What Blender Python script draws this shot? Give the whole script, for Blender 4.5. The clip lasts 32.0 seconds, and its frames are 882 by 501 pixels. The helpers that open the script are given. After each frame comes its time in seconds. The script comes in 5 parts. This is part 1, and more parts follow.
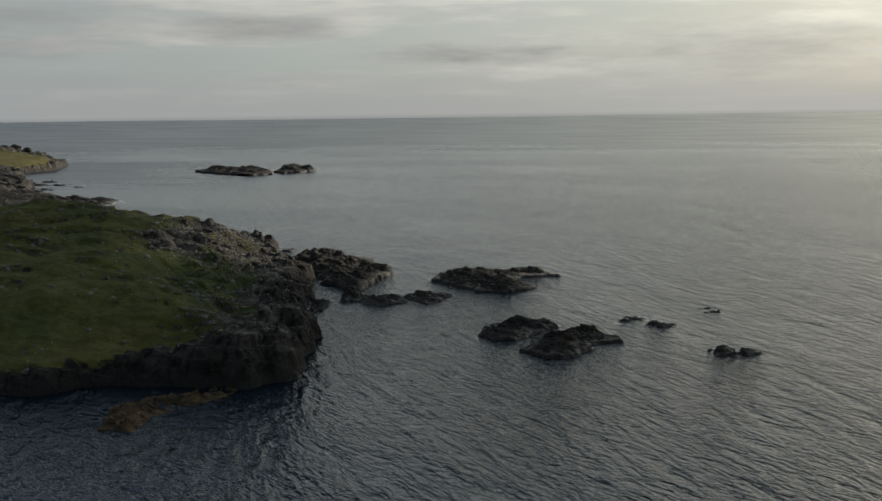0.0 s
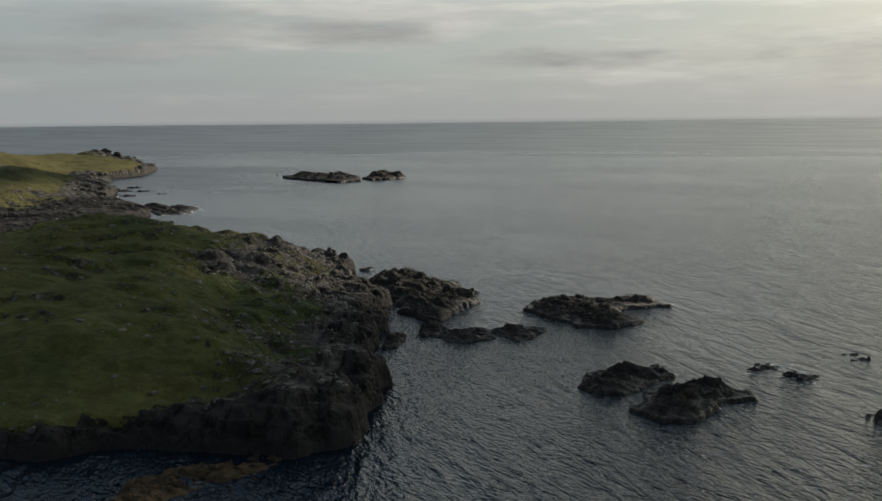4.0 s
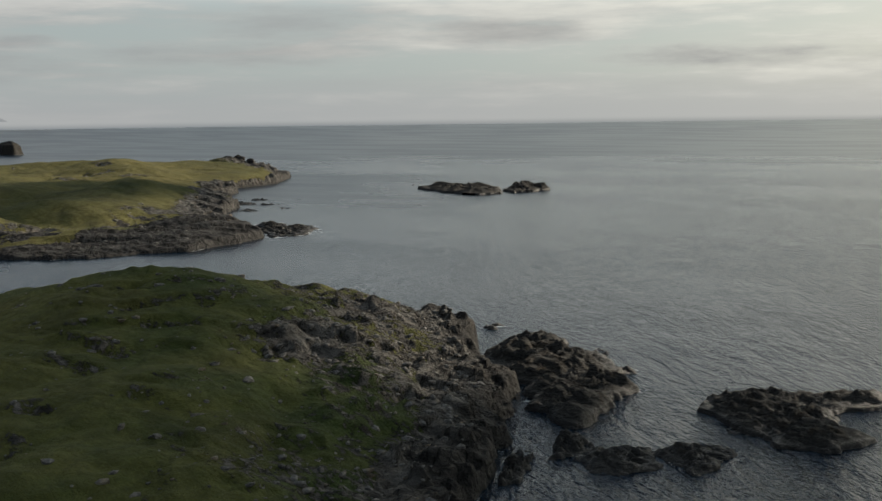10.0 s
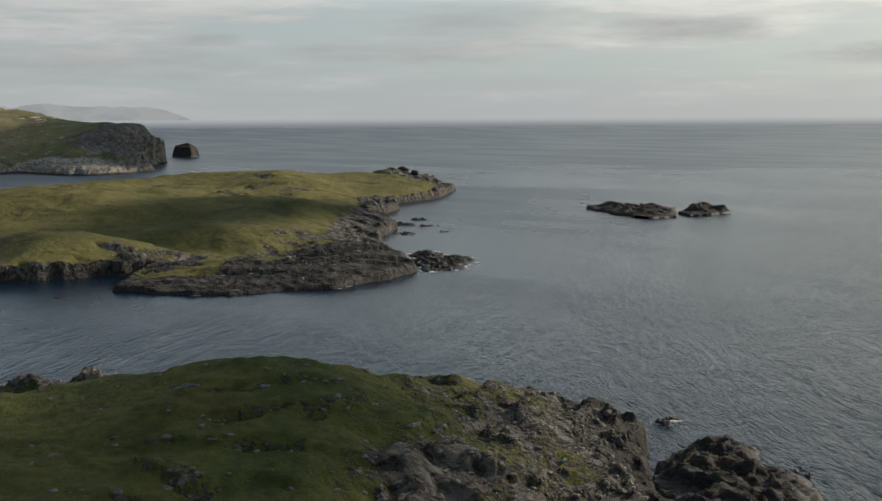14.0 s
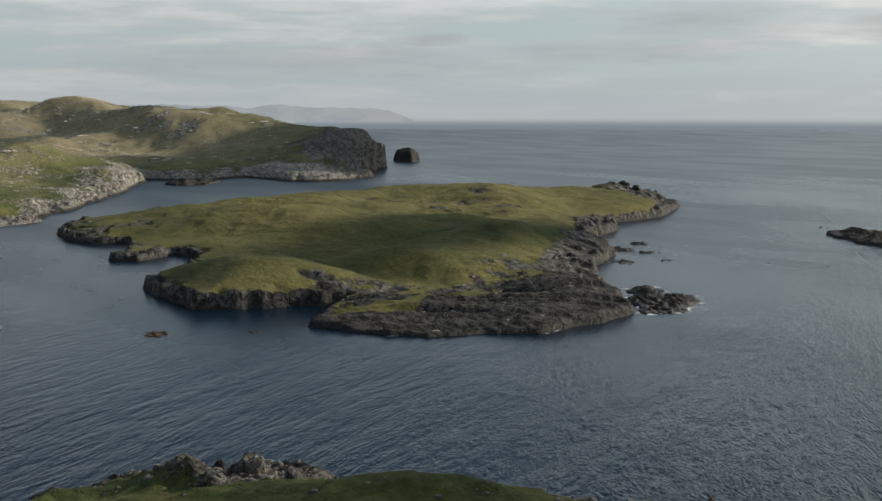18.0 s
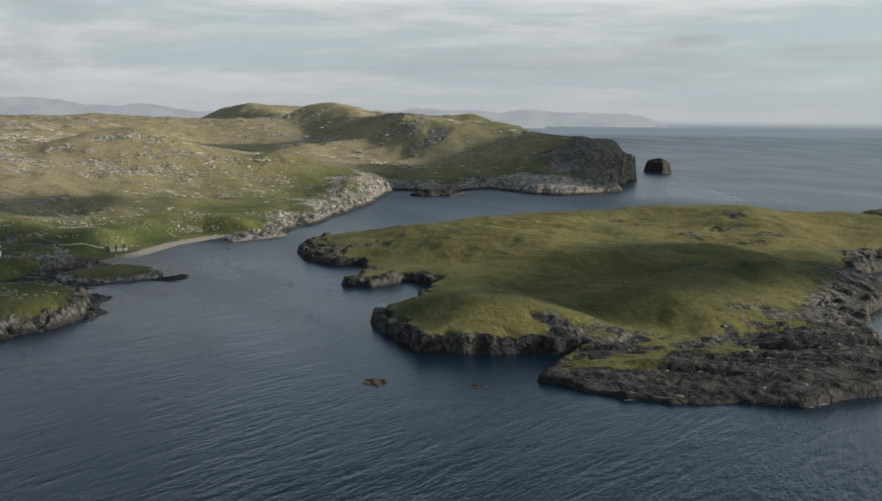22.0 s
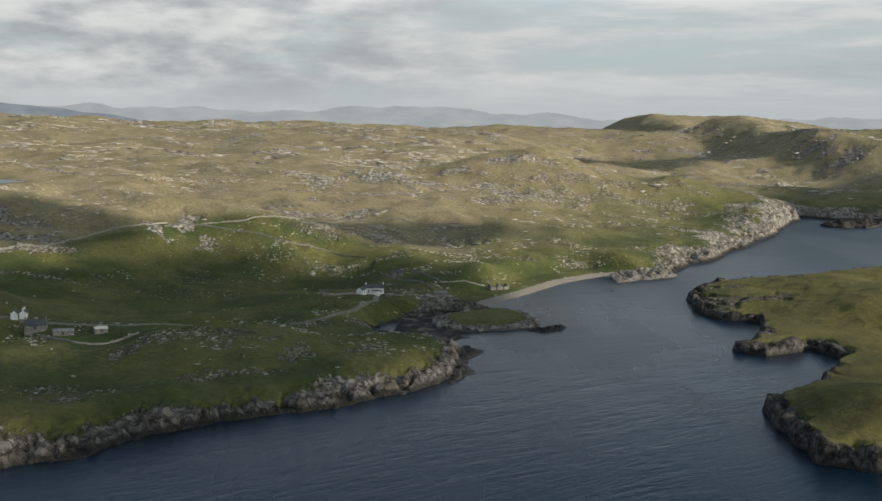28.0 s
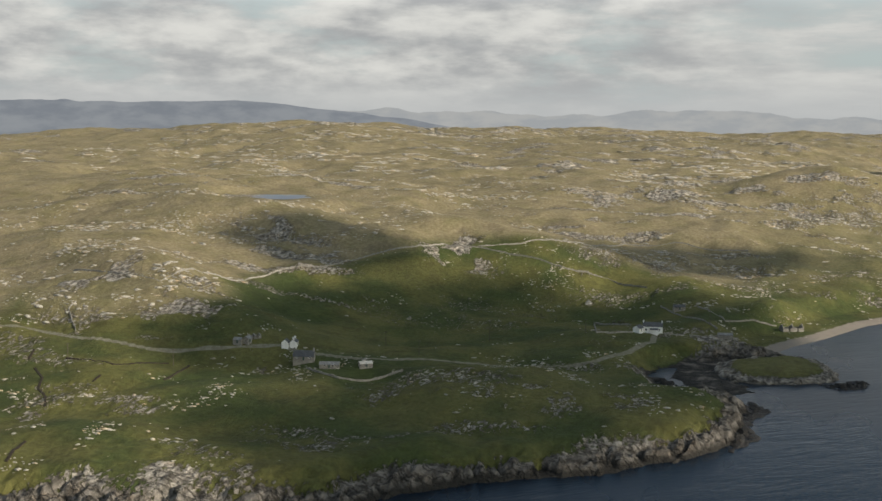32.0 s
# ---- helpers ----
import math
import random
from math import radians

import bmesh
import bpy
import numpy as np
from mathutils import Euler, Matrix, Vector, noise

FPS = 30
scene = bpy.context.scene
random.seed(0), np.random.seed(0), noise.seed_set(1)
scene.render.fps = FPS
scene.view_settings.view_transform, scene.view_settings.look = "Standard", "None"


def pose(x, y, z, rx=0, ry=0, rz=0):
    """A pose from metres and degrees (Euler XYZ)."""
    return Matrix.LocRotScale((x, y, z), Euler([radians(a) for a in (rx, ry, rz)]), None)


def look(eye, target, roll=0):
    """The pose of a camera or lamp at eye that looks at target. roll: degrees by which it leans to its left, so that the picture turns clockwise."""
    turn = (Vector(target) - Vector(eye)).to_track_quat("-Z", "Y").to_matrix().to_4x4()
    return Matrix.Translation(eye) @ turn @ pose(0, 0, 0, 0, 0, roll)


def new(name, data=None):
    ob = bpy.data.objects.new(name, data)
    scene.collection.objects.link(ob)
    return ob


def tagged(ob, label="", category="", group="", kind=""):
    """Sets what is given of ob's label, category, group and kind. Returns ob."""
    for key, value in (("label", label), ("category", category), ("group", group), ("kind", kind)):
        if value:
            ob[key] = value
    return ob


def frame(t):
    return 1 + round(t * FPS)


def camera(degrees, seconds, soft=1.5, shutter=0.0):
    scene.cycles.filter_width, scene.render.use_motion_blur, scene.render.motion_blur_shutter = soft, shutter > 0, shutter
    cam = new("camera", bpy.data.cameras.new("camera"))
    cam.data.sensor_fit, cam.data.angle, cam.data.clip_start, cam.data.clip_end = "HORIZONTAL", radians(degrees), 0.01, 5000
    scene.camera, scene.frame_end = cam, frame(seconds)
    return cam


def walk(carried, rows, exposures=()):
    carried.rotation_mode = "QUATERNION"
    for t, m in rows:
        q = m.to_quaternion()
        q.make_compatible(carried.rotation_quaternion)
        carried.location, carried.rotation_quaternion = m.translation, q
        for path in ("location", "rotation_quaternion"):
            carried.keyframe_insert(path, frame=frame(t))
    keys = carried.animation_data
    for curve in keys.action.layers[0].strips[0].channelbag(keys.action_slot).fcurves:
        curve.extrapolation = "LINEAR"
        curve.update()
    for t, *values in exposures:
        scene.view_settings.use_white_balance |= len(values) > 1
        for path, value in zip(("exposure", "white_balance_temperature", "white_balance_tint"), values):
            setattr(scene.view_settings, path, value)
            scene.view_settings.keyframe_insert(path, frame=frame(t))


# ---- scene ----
cam = camera(42.97, 32.0, soft=1.5)
# seconds, eye, target, roll
PATH = [
    (0, (82.71, 5.32, 59.45), (42.42, 95.99, 47.03), -0.69),
    (0.5, (80.82, 9.90, 59.52), (40.61, 100.62, 47.08), -0.77),
    (1, (78.80, 14.66, 59.58), (38.66, 105.40, 47.15), -0.85),
    (1.5, (76.54, 19.78, 59.64), (36.51, 110.57, 47.28), -0.84),
    (2, (74.13, 25.21, 59.68), (33.54, 115.77, 47.39), -0.87),
    (2.5, (71.58, 30.98, 59.71), (28.76, 120.53, 47.54), -0.78),
    (3, (68.91, 36.98, 59.75), (24.33, 125.68, 47.66), -0.67),
    (3.5, (66.11, 43.08, 59.82), (19.91, 130.95, 47.81), -0.63),
    (4, (63.30, 49.23, 59.90), (15.48, 136.24, 47.94), -0.59),
    (4.5, (60.44, 55.45, 59.99), (10.85, 141.47, 48.11), -0.53),
    (6.5, (47.49, 81.84, 61.03), (-6.15, 165.40, 49.19), -0.75),
    (7, (44.37, 88.32, 61.44), (-9.85, 171.50, 49.60), -0.77),
    (7.5, (40.97, 94.81, 61.88), (-13.78, 177.64, 50.02), -0.90),
    (8, (37.21, 101.44, 62.39), (-18.23, 183.82, 50.55), -0.96),
    (8.5, (33.24, 108.15, 63.07), (-23.30, 189.78, 51.20), -0.87),
    (9, (29.23, 114.72, 63.96), (-28.35, 195.61, 52.06), -0.80),
    (9.5, (25.14, 121.13, 65.15), (-33.11, 201.53, 53.23), -0.69),
    (10, (21.14, 127.38, 66.62), (-37.74, 207.33, 54.68), -0.71),
    (10.5, (17.03, 133.50, 68.36), (-42.67, 212.83, 56.44), -0.70),
    (11, (12.99, 139.51, 70.28), (-47.52, 218.23, 58.36), -0.63),
    (11.5, (8.91, 145.33, 72.27), (-52.58, 223.29, 60.37), -0.52),
    (12, (4.97, 150.82, 74.21), (-57.54, 227.96, 62.26), -0.49),
    (12.5, (1.19, 155.99, 76.06), (-63.05, 231.68, 64.08), -0.48),
    (13, (-2.42, 160.94, 77.83), (-68.89, 234.68, 65.82), -0.44),
    (13.5, (-5.91, 165.76, 79.56), (-74.43, 237.60, 67.54), -0.34),
    (14, (-9.36, 170.47, 81.24), (-79.64, 240.59, 69.24), -0.28),
    (14.5, (-12.89, 175.12, 82.93), (-84.82, 243.55, 70.90), -0.33),
    (16.5, (-30.23, 192.58, 89.25), (-108.14, 254.09, 77.17), -0.14),
    (17, (-34.44, 196.60, 90.75), (-113.82, 256.19, 78.67), -0.19),
    (17.5, (-38.74, 200.55, 92.24), (-119.71, 257.99, 80.19), -0.10),
    (18, (-43.17, 204.39, 93.72), (-125.80, 259.42, 81.68), 0.06),
    (18.5, (-47.70, 208.10, 95.19), (-131.73, 260.95, 83.15), 0.14),
    (19, (-52.25, 211.72, 96.69), (-137.62, 262.38, 84.64), 0.21),
    (19.5, (-56.88, 215.25, 98.23), (-143.64, 263.51, 86.19), 0.27),
    (20, (-61.63, 218.77, 99.84), (-149.69, 264.62, 87.85), 0.22),
    (20.5, (-66.60, 222.17, 101.49), (-155.87, 265.62, 89.52), 0.21),
    (21, (-71.87, 225.44, 103.18), (-162.32, 266.37, 91.20), 0.31),
    (21.5, (-77.33, 228.64, 104.88), (-168.99, 266.81, 92.93), 0.50),
    (22, (-82.75, 231.23, 106.84), (-175.47, 266.74, 94.88), 0.47),
    (22.5, (-88.00, 233.59, 108.84), (-181.68, 266.50, 96.89), 0.46),
    (23, (-93.11, 235.89, 110.84), (-187.66, 266.19, 98.89), 0.51),
    (23.5, (-98.13, 238.15, 112.84), (-193.49, 265.81, 100.89), 0.58),
    (24, (-103.16, 240.32, 114.80), (-199.25, 265.29, 102.85), 0.64),
    (24.5, (-108.15, 242.35, 116.67), (-204.91, 264.64, 104.75), 0.70),
    (25, (-113.08, 244.33, 118.48), (-210.43, 263.87, 106.59), 0.74),
    (25.5, (-117.96, 246.27, 120.24), (-215.82, 263.09, 108.40), 0.78),
    (27.5, (-138.49, 252.12, 127.35), (-237.67, 256.74, 115.47), 0.44),
    (28, (-144.10, 253.39, 129.24), (-243.39, 254.39, 117.34), 0.42),
    (28.5, (-149.74, 254.61, 131.14), (-249.00, 252.20, 119.23), 0.40),
    (29, (-155.30, 255.66, 133.04), (-254.43, 250.10, 121.08), 0.40),
    (29.5, (-160.73, 256.46, 134.99), (-259.63, 247.75, 123.03), 0.40),
    (30, (-166.02, 257.00, 136.98), (-264.59, 245.15, 124.99), 0.41),
    (30.5, (-171.19, 257.28, 139.01), (-269.32, 242.24, 127.01), 0.42),
    (31, (-176.29, 257.40, 141.06), (-273.92, 239.40, 129.05), 0.43),
    (31.5, (-181.38, 257.42, 143.18), (-278.34, 236.10, 131.18), 0.42),
    (32, (-186.43, 257.42, 145.30), (-282.66, 233.04, 133.27), 0.39),
]
# seconds, stops, kelvin, tint
EXPOSURES = [(0, -0.48, 6720, 10), (4, -0.45, 6720, 10), (9, -0.24, 6760, 10), (14, -0.1, 6660, 10), (19, 0.0, 6400, 9), (22, 0.06, 6380, 9), (25, 0.14, 6400, 9), (28, 0.13, 6560, 9), (32, 0.1, 6820, 10)]
walk(cam, [(t, look(eye, aim, roll)) for t, eye, aim, roll in PATH], EXPOSURES)

# ---- light: low evening sun behind broken cloud ----
SUN_AZ, SUN_EL = radians(-18), radians(24)          # azimuth to the left of +y
TO_SUN = Vector((-math.sin(SUN_AZ) * math.cos(SUN_EL), math.cos(SUN_AZ) * math.cos(SUN_EL), math.sin(SUN_EL)))
sun = new("sun", bpy.data.lights.new("sun", "SUN"))
sun.data.energy, sun.data.angle, sun.data.color = 5.0, radians(1.2), (1.0, 0.90, 0.75)
sun.matrix_world = look(TO_SUN * 100, (0, 0, 0))


class Nodes:
    """A short way to write node trees."""

    def __init__(self, tree):
        self.tree = tree
        tree.nodes.clear()

    def add(self, kind, inputs=None, **settings):
        node = self.tree.nodes.new(kind)
        for key, value in settings.items():
            setattr(node, key, value)
        for key, value in (inputs or {}).items():
            if isinstance(value, bpy.types.NodeSocket):
                self.tree.links.new(value, node.inputs[key])
            else:
                node.inputs[key].default_value = value
        return node

    def math(self, op, a, b=0.0, clamp=False):
        return self.add("ShaderNodeMath", {0: a, 1: b}, operation=op, use_clamp=clamp).outputs[0]

    def noise(self, vector, scale, detail=4.0, rough=0.55, **more):
        return self.add("ShaderNodeTexNoise", {"Vector": vector, "Scale": scale, "Detail": detail, "Roughness": rough}, **more).outputs[0]

    def ramp(self, value, a, b, low=0.0, high=1.0):
        return self.add("ShaderNodeMapRange", {0: value, 1: a, 2: b, 3: low, 4: high}, interpolation_type="SMOOTHSTEP").outputs[0]

    def mix(self, factor, a, b, blend="MIX"):
        return self.add("ShaderNodeMix", {0: factor, 6: a, 7: b}, data_type="RGBA", blend_type=blend).outputs[2]

    def stretch(self, vector, scale, turn=0.0):
        return self.add("ShaderNodeMapping", {"Vector": vector, "Scale": scale, "Rotation": (0, 0, turn)}).outputs[0]

    def lean(self, vector, degrees, length, width):
        """Coordinates for a grain whose features run that way, of that length and width in metres."""
        c, s = math.cos(radians(degrees)), math.sin(radians(degrees))
        along = self.add("ShaderNodeVectorMath", {0: vector, 1: (c / length, s / length, 0.0)}, operation="DOT_PRODUCT").outputs["Value"]
        across = self.add("ShaderNodeVectorMath", {0: vector, 1: (-s / width, c / width, 0.0)}, operation="DOT_PRODUCT").outputs["Value"]
        return self.add("ShaderNodeCombineXYZ", {0: along, 1: across, 2: 0.0}).outputs[0]

    def attribute(self, name):
        return self.add("ShaderNodeAttribute", attribute_name=name).outputs["Fac"]


world = bpy.data.worlds.new("sky")
scene.world = world
world.use_nodes = True
n = Nodes(world.node_tree)
way = n.add("ShaderNodeTexCoord").outputs["Generated"]
axis = n.add("ShaderNodeSeparateXYZ", {0: way}).outputs
sky = n.add("ShaderNodeTexSky", sky_type="NISHITA", sun_disc=False, sun_elevation=SUN_EL, sun_rotation=-SUN_AZ, air_density=1.0, dust_density=2.5, ozone_density=1.0).outputs[0]
sky_dim = n.mix(1.0, sky, (0.06, 0.06, 0.06, 1), "MULTIPLY")
up = n.math("MAXIMUM", axis[2], 0.0)
# degrees to the left of +y and above the horizon
turned = n.math("MULTIPLY", n.math("ARCTAN2", n.math("MULTIPLY", axis[0], -1.0), axis[1]), 180 / math.pi)
raised = n.math("MULTIPLY", n.math("ARCSINE", axis[2]), 180 / math.pi)


def plane(across, upward, depth=0.0):
    return n.add("ShaderNodeCombineXYZ", {0: n.math("MULTIPLY", turned, across), 1: n.math("MULTIPLY", raised, upward), 2: depth}).outputs[0]


def mean(*shares):
    total = 0.0
    for value, share in shares:
        total = n.math("ADD", n.math("MULTIPLY", value, share), total)
    return total


# to the west thin stratus in long level bands, to the south lumpier stratocumulus
south = n.ramp(turned, 76.0, 98.0)
warp = n.math("SUBTRACT", n.noise(plane(0.12, 0.7, 3.0), 1.0, 4.0, 0.55), 0.5)
band_at = n.add("ShaderNodeCombineXYZ", {0: n.math("MULTIPLY", turned, 0.055), 1: n.math("ADD", n.math("MULTIPLY", raised, 0.62), n.math("MULTIPLY", warp, 0.9)), 2: 1.7}).outputs[0]
bands = n.noise(band_at, 1.0, 6.0, 0.58)
lumps = n.noise(n.add("ShaderNodeCombineXYZ", {0: n.math("MULTIPLY", turned, 0.12), 1: n.math("ADD", n.math("MULTIPLY", raised, 0.40), n.math("MULTIPLY", warp, 0.4)), 2: 8.2}).outputs[0], 1.0, 8.0, 0.6)
wisp = n.noise(plane(0.22, 1.5, 5.1), 1.0, 6.0, 0.6)
cover = n.ramp(n.mix(south, mean((bands, 0.8), (wisp, 0.2)), n.math("ADD", mean((lumps, 0.85), (wisp, 0.15)), 0.09)), 0.38, 0.60)
# the dark flat clouds that stand out singly: azimuth, elevation, half width, half height, weight
edge_noise = mean((n.noise(plane(0.30, 1.6, 2.0), 1.0, 6.0, 0.6), 2.2), (n.noise(plane(0.07, 0.5, 6.0), 1.0, 3.0, 0.5), 1.6))
streaks = 0.0
for left, over, half, tall, weight in ((33.0, 4.1, 4.4, 0.55, 0.95), (22.2, 2.8, 6.0, 0.55, 1.0), (9.0, 2.6, 9.5, 1.25, 0.8), (43.0, 4.6, 5.5, 0.8, 0.6), (24.8, 6.3, 5.0, 0.5, 0.75),
                                       (47.0, 3.1, 8.0, 0.55, 0.6), (56.8, 3.75, 2.0, 0.28, 0.75), (64.0, 2.5, 13.0, 0.75, 0.6), (15.0, 1.5, 14.0, 0.4, 0.45), (36.0, 1.6, 13.0, 0.35, 0.3)):
    du = n.math("DIVIDE", n.math("SUBTRACT", turned, left), half)
    dv = n.math("DIVIDE", n.math("SUBTRACT", raised, over), tall * 1.25)
    far_off = n.math("ADD", n.math("MULTIPLY", du, du), n.math("MULTIPLY", dv, dv))
    body_of = n.ramp(n.math("ADD", far_off, n.math("SUBTRACT", edge_noise, 1.9)), 1.9, -0.5, 0.0, weight)
    streaks = n.math("MAXIMUM", body_of, streaks)
# glow of the veiled sun
glow = n.add("ShaderNodeVectorMath", {0: way, 1: tuple(TO_SUN)}, operation="DOT_PRODUCT").outputs["Value"]
near_sun = n.math("POWER", n.math("MAXIMUM", glow, 0.0), 3.0)
veiled = n.math("POWER", n.math("MAXIMUM", glow, 0.0), 11.0)
shade = n.ramp(n.mix(south, mean((bands, 0.55), (wisp, 0.45)), mean((n.noise(plane(0.14, 0.42, 8.2), 1.5, 8.0, 0.56), 0.65), (lumps, 0.35))), 0.38, 0.64)
grey = n.mix(shade, n.mix(south, (0.46, 0.475, 0.49, 1), (0.33, 0.345, 0.365, 1)), n.mix(south, (0.60, 0.615, 0.61, 1), (0.66, 0.67, 0.66, 1)))
grey = n.mix(streaks, grey, n.mix(1.0, grey, (0.58, 0.585, 0.615, 1), "MULTIPLY"))
warm = n.mix(near_sun, grey, n.mix(1.0, grey, (2.1, 2.05, 1.82, 1), "MULTIPLY"))
warm = n.mix(veiled, warm, n.mix(1.0, warm, (1.9, 1.85, 1.65, 1), "MULTIPLY"))
clear = n.mix(0.65, sky_dim, (0.57, 0.675, 0.71, 1))
clear = n.mix(near_sun, clear, n.mix(1.0, clear, (1.5, 1.45, 1.35, 1), "MULTIPLY"))
clouds = n.mix(n.math("MAXIMUM", n.math("MULTIPLY", cover, 0.92), streaks), clear, warm)
haze_col = n.mix(near_sun, (0.44, 0.465, 0.485, 1), (0.70, 0.69, 0.645, 1))
low = n.ramp(raised, 0.0, 2.6, 1.0, 0.0)
dome = n.mix(n.math("MULTIPLY", low, 0.85), clouds, haze_col)
# far sea beyond the near sheet, sky backdrop with haze and sheen painted in
far_sea = n.mix(near_sun, (0.20, 0.235, 0.27, 1), (0.44, 0.44, 0.415, 1))
below = n.ramp(raised, -0.62, -0.10, 1.0, 0.0)
# bright low, darkened above, less near the sun: added bands tuning the sea's reflection
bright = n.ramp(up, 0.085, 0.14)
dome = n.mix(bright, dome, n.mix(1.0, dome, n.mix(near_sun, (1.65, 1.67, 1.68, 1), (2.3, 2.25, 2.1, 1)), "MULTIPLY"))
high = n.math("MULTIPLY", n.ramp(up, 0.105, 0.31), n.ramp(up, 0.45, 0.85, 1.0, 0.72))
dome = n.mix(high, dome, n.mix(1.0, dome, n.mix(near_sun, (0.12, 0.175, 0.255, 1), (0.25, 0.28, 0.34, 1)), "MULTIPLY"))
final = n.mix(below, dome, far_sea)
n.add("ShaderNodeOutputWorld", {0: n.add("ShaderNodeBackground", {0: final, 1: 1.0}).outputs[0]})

# ---- materials ----


def material(name):
    mat = bpy.data.materials.new(name)
    mat.use_nodes = True
    return mat, Nodes(mat.node_tree)


def finish(n, colour, roughness, height=None, strength=0.5, distance=0.1, metallic=0.0, spec=0.5):
    inputs = {"Base Color": colour, "Roughness": roughness, "Metallic": metallic, "Specular IOR Level": spec}
    if height is not None:
        inputs["Normal"] = n.add("ShaderNodeBump", {"Height": height, "Strength": strength, "Distance": distance}).outputs[0]
    n.add("ShaderNodeOutputMaterial", {0: n.add("ShaderNodeBsdfPrincipled", inputs).outputs[0]})


def land_material(name, grass_a, grass_b, moor, rock_a, rock_b, scale=1.0, tide_top=5.4, rough=0.9):
    """Turf over rock, wet near the tide; masks come from the relief: rock, sand, moor; dark deepens rock colour by
    place.
    """
    mat, n = material(name)
    at = n.add("ShaderNodeTexCoord").outputs["Object"]
    patch = n.ramp(n.noise(at, 0.018 * scale, 5.0, 0.6), 0.36, 0.64)
    tuft = n.ramp(n.noise(at, 0.35 * scale, 6.0, 0.65), 0.3, 0.7)
    blade = n.noise(at, 2.2, 4.0, 0.7)
    grass = n.mix(patch, grass_a, grass_b)
    grass = n.mix(n.attribute("moor"), grass, n.mix(n.ramp(n.noise(at, 0.03, 6.0, 0.65), 0.42, 0.68, 0.0, 0.42), moor, grass_b))
    grass = n.mix(n.math("MULTIPLY", tuft, 0.75), grass, n.mix(1.0, grass, (0.52, 0.50, 0.42, 1), "MULTIPLY"))
    grass = n.mix(n.ramp(blade, 0.42, 0.72, 0.0, 0.6), grass, n.mix(1.0, grass, (1.5, 1.4, 1.25, 1), "MULTIPLY"))
    heath = n.ramp(n.noise(at, 0.055, 5.0, 0.62), 0.48, 0.66, 0.0, 0.55)
    grass = n.mix(heath, grass, n.mix(1.0, grass, (0.58, 0.56, 0.62, 1), "MULTIPLY"))
    strata = n.noise(n.stretch(at, (0.35, 1.1, 1.0), 0.65), 0.30, 6.0, 0.62)
    crack = n.math("ABSOLUTE", n.math("SUBTRACT", n.noise(n.stretch(at, (1.0, 0.4, 0.4), 0.5), 0.24, 4.0, 0.55), 0.5))
    rock = n.mix(n.ramp(strata, 0.32, 0.70), rock_a, rock_b)
    rock = n.mix(n.ramp(n.noise(at, 0.12, 4.0, 0.6), 0.5, 0.7, 0.0, 0.6), rock, n.mix(1.0, rock, (1.06, 0.93, 0.80, 1), "MULTIPLY"))
    rock = n.mix(n.ramp(crack, 0.0, 0.06, 0.85, 0.0), rock, n.mix(1.0, rock, (0.25, 0.24, 0.23, 1), "MULTIPLY"))
    height = n.add("ShaderNodeSeparateXYZ", {0: at}).outputs[2]
    tide = n.ramp(n.math("ADD", height, n.math("MULTIPLY", n.noise(at, 0.4), 3.0)), tide_top - 2.8, tide_top, 1.0, 0.0)
    # dark: rock darkened by place; on the headland and shelf it paints shade
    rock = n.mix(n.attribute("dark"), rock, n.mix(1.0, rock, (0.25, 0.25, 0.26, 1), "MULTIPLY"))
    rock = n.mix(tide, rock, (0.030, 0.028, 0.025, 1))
    edge = n.math("ADD", n.attribute("rock"), n.math("MULTIPLY", n.math("SUBTRACT", n.noise(n.stretch(at, (0.7, 1.2, 1.0), 0.6), 0.42, 6.0, 0.68), 0.5), 1.5))
    bare = n.ramp(edge, 0.44, 0.56)
    colour = n.mix(bare, grass, rock)
    sand = n.mix(n.noise(at, 0.2, 5.0), (0.20, 0.176, 0.152, 1), (0.275, 0.245, 0.215, 1))
    sandy = n.ramp(n.math("ADD", n.attribute("sand"), n.math("MULTIPLY", n.math("SUBTRACT", n.noise(at, 0.12, 4.0), 0.5), 0.5)), 0.42, 0.58)
    colour = n.mix(sandy, colour, sand)
    track = n.attribute("track")
    colour = n.mix(n.ramp(track, 0.35, 0.7), colour, n.mix(tuft, (0.15, 0.14, 0.10, 1), (0.24, 0.23, 0.18, 1)))
    relief = n.math("ADD", n.math("MULTIPLY", bare, n.math("ADD", n.math("MULTIPLY", strata, 1.6), n.ramp(crack, 0.0, 0.07, 0.0, 0.9))), n.math("MULTIPLY", n.math("ADD", tuft, blade), 0.45))
    finish(n, colour, n.ramp(bare, 0, 1, 0.92, 0.8), relief, rough, 1.2, spec=0.2)
    return mat


GREEN_A, GREEN_B = (0.046, 0.068, 0.018, 1), (0.122, 0.124, 0.036, 1)
MAT_NEAR = land_material("isle_turf_and_rock", GREEN_A, GREEN_B, (0.10, 0.095, 0.03, 1), (0.036, 0.032, 0.028, 1), (0.165, 0.150, 0.130, 1))
# brighter than the near isle's, golder where its moor mask rises westward
MAT_MID = land_material("mid_isle_turf_and_rock", (0.054, 0.066, 0.021, 1), (0.128, 0.120, 0.041, 1), (0.150, 0.134, 0.048, 1), (0.030, 0.028, 0.026, 1), (0.215, 0.20, 0.178, 1), tide_top=4.2, rough=0.6)
MAT_MAIN = land_material("moor_turf_and_rock", (0.060, 0.082, 0.027, 1), (0.135, 0.134, 0.048, 1), (0.285, 0.245, 0.158, 1), (0.15, 0.137, 0.118, 1), (0.56, 0.52, 0.46, 1), tide_top=5.4)
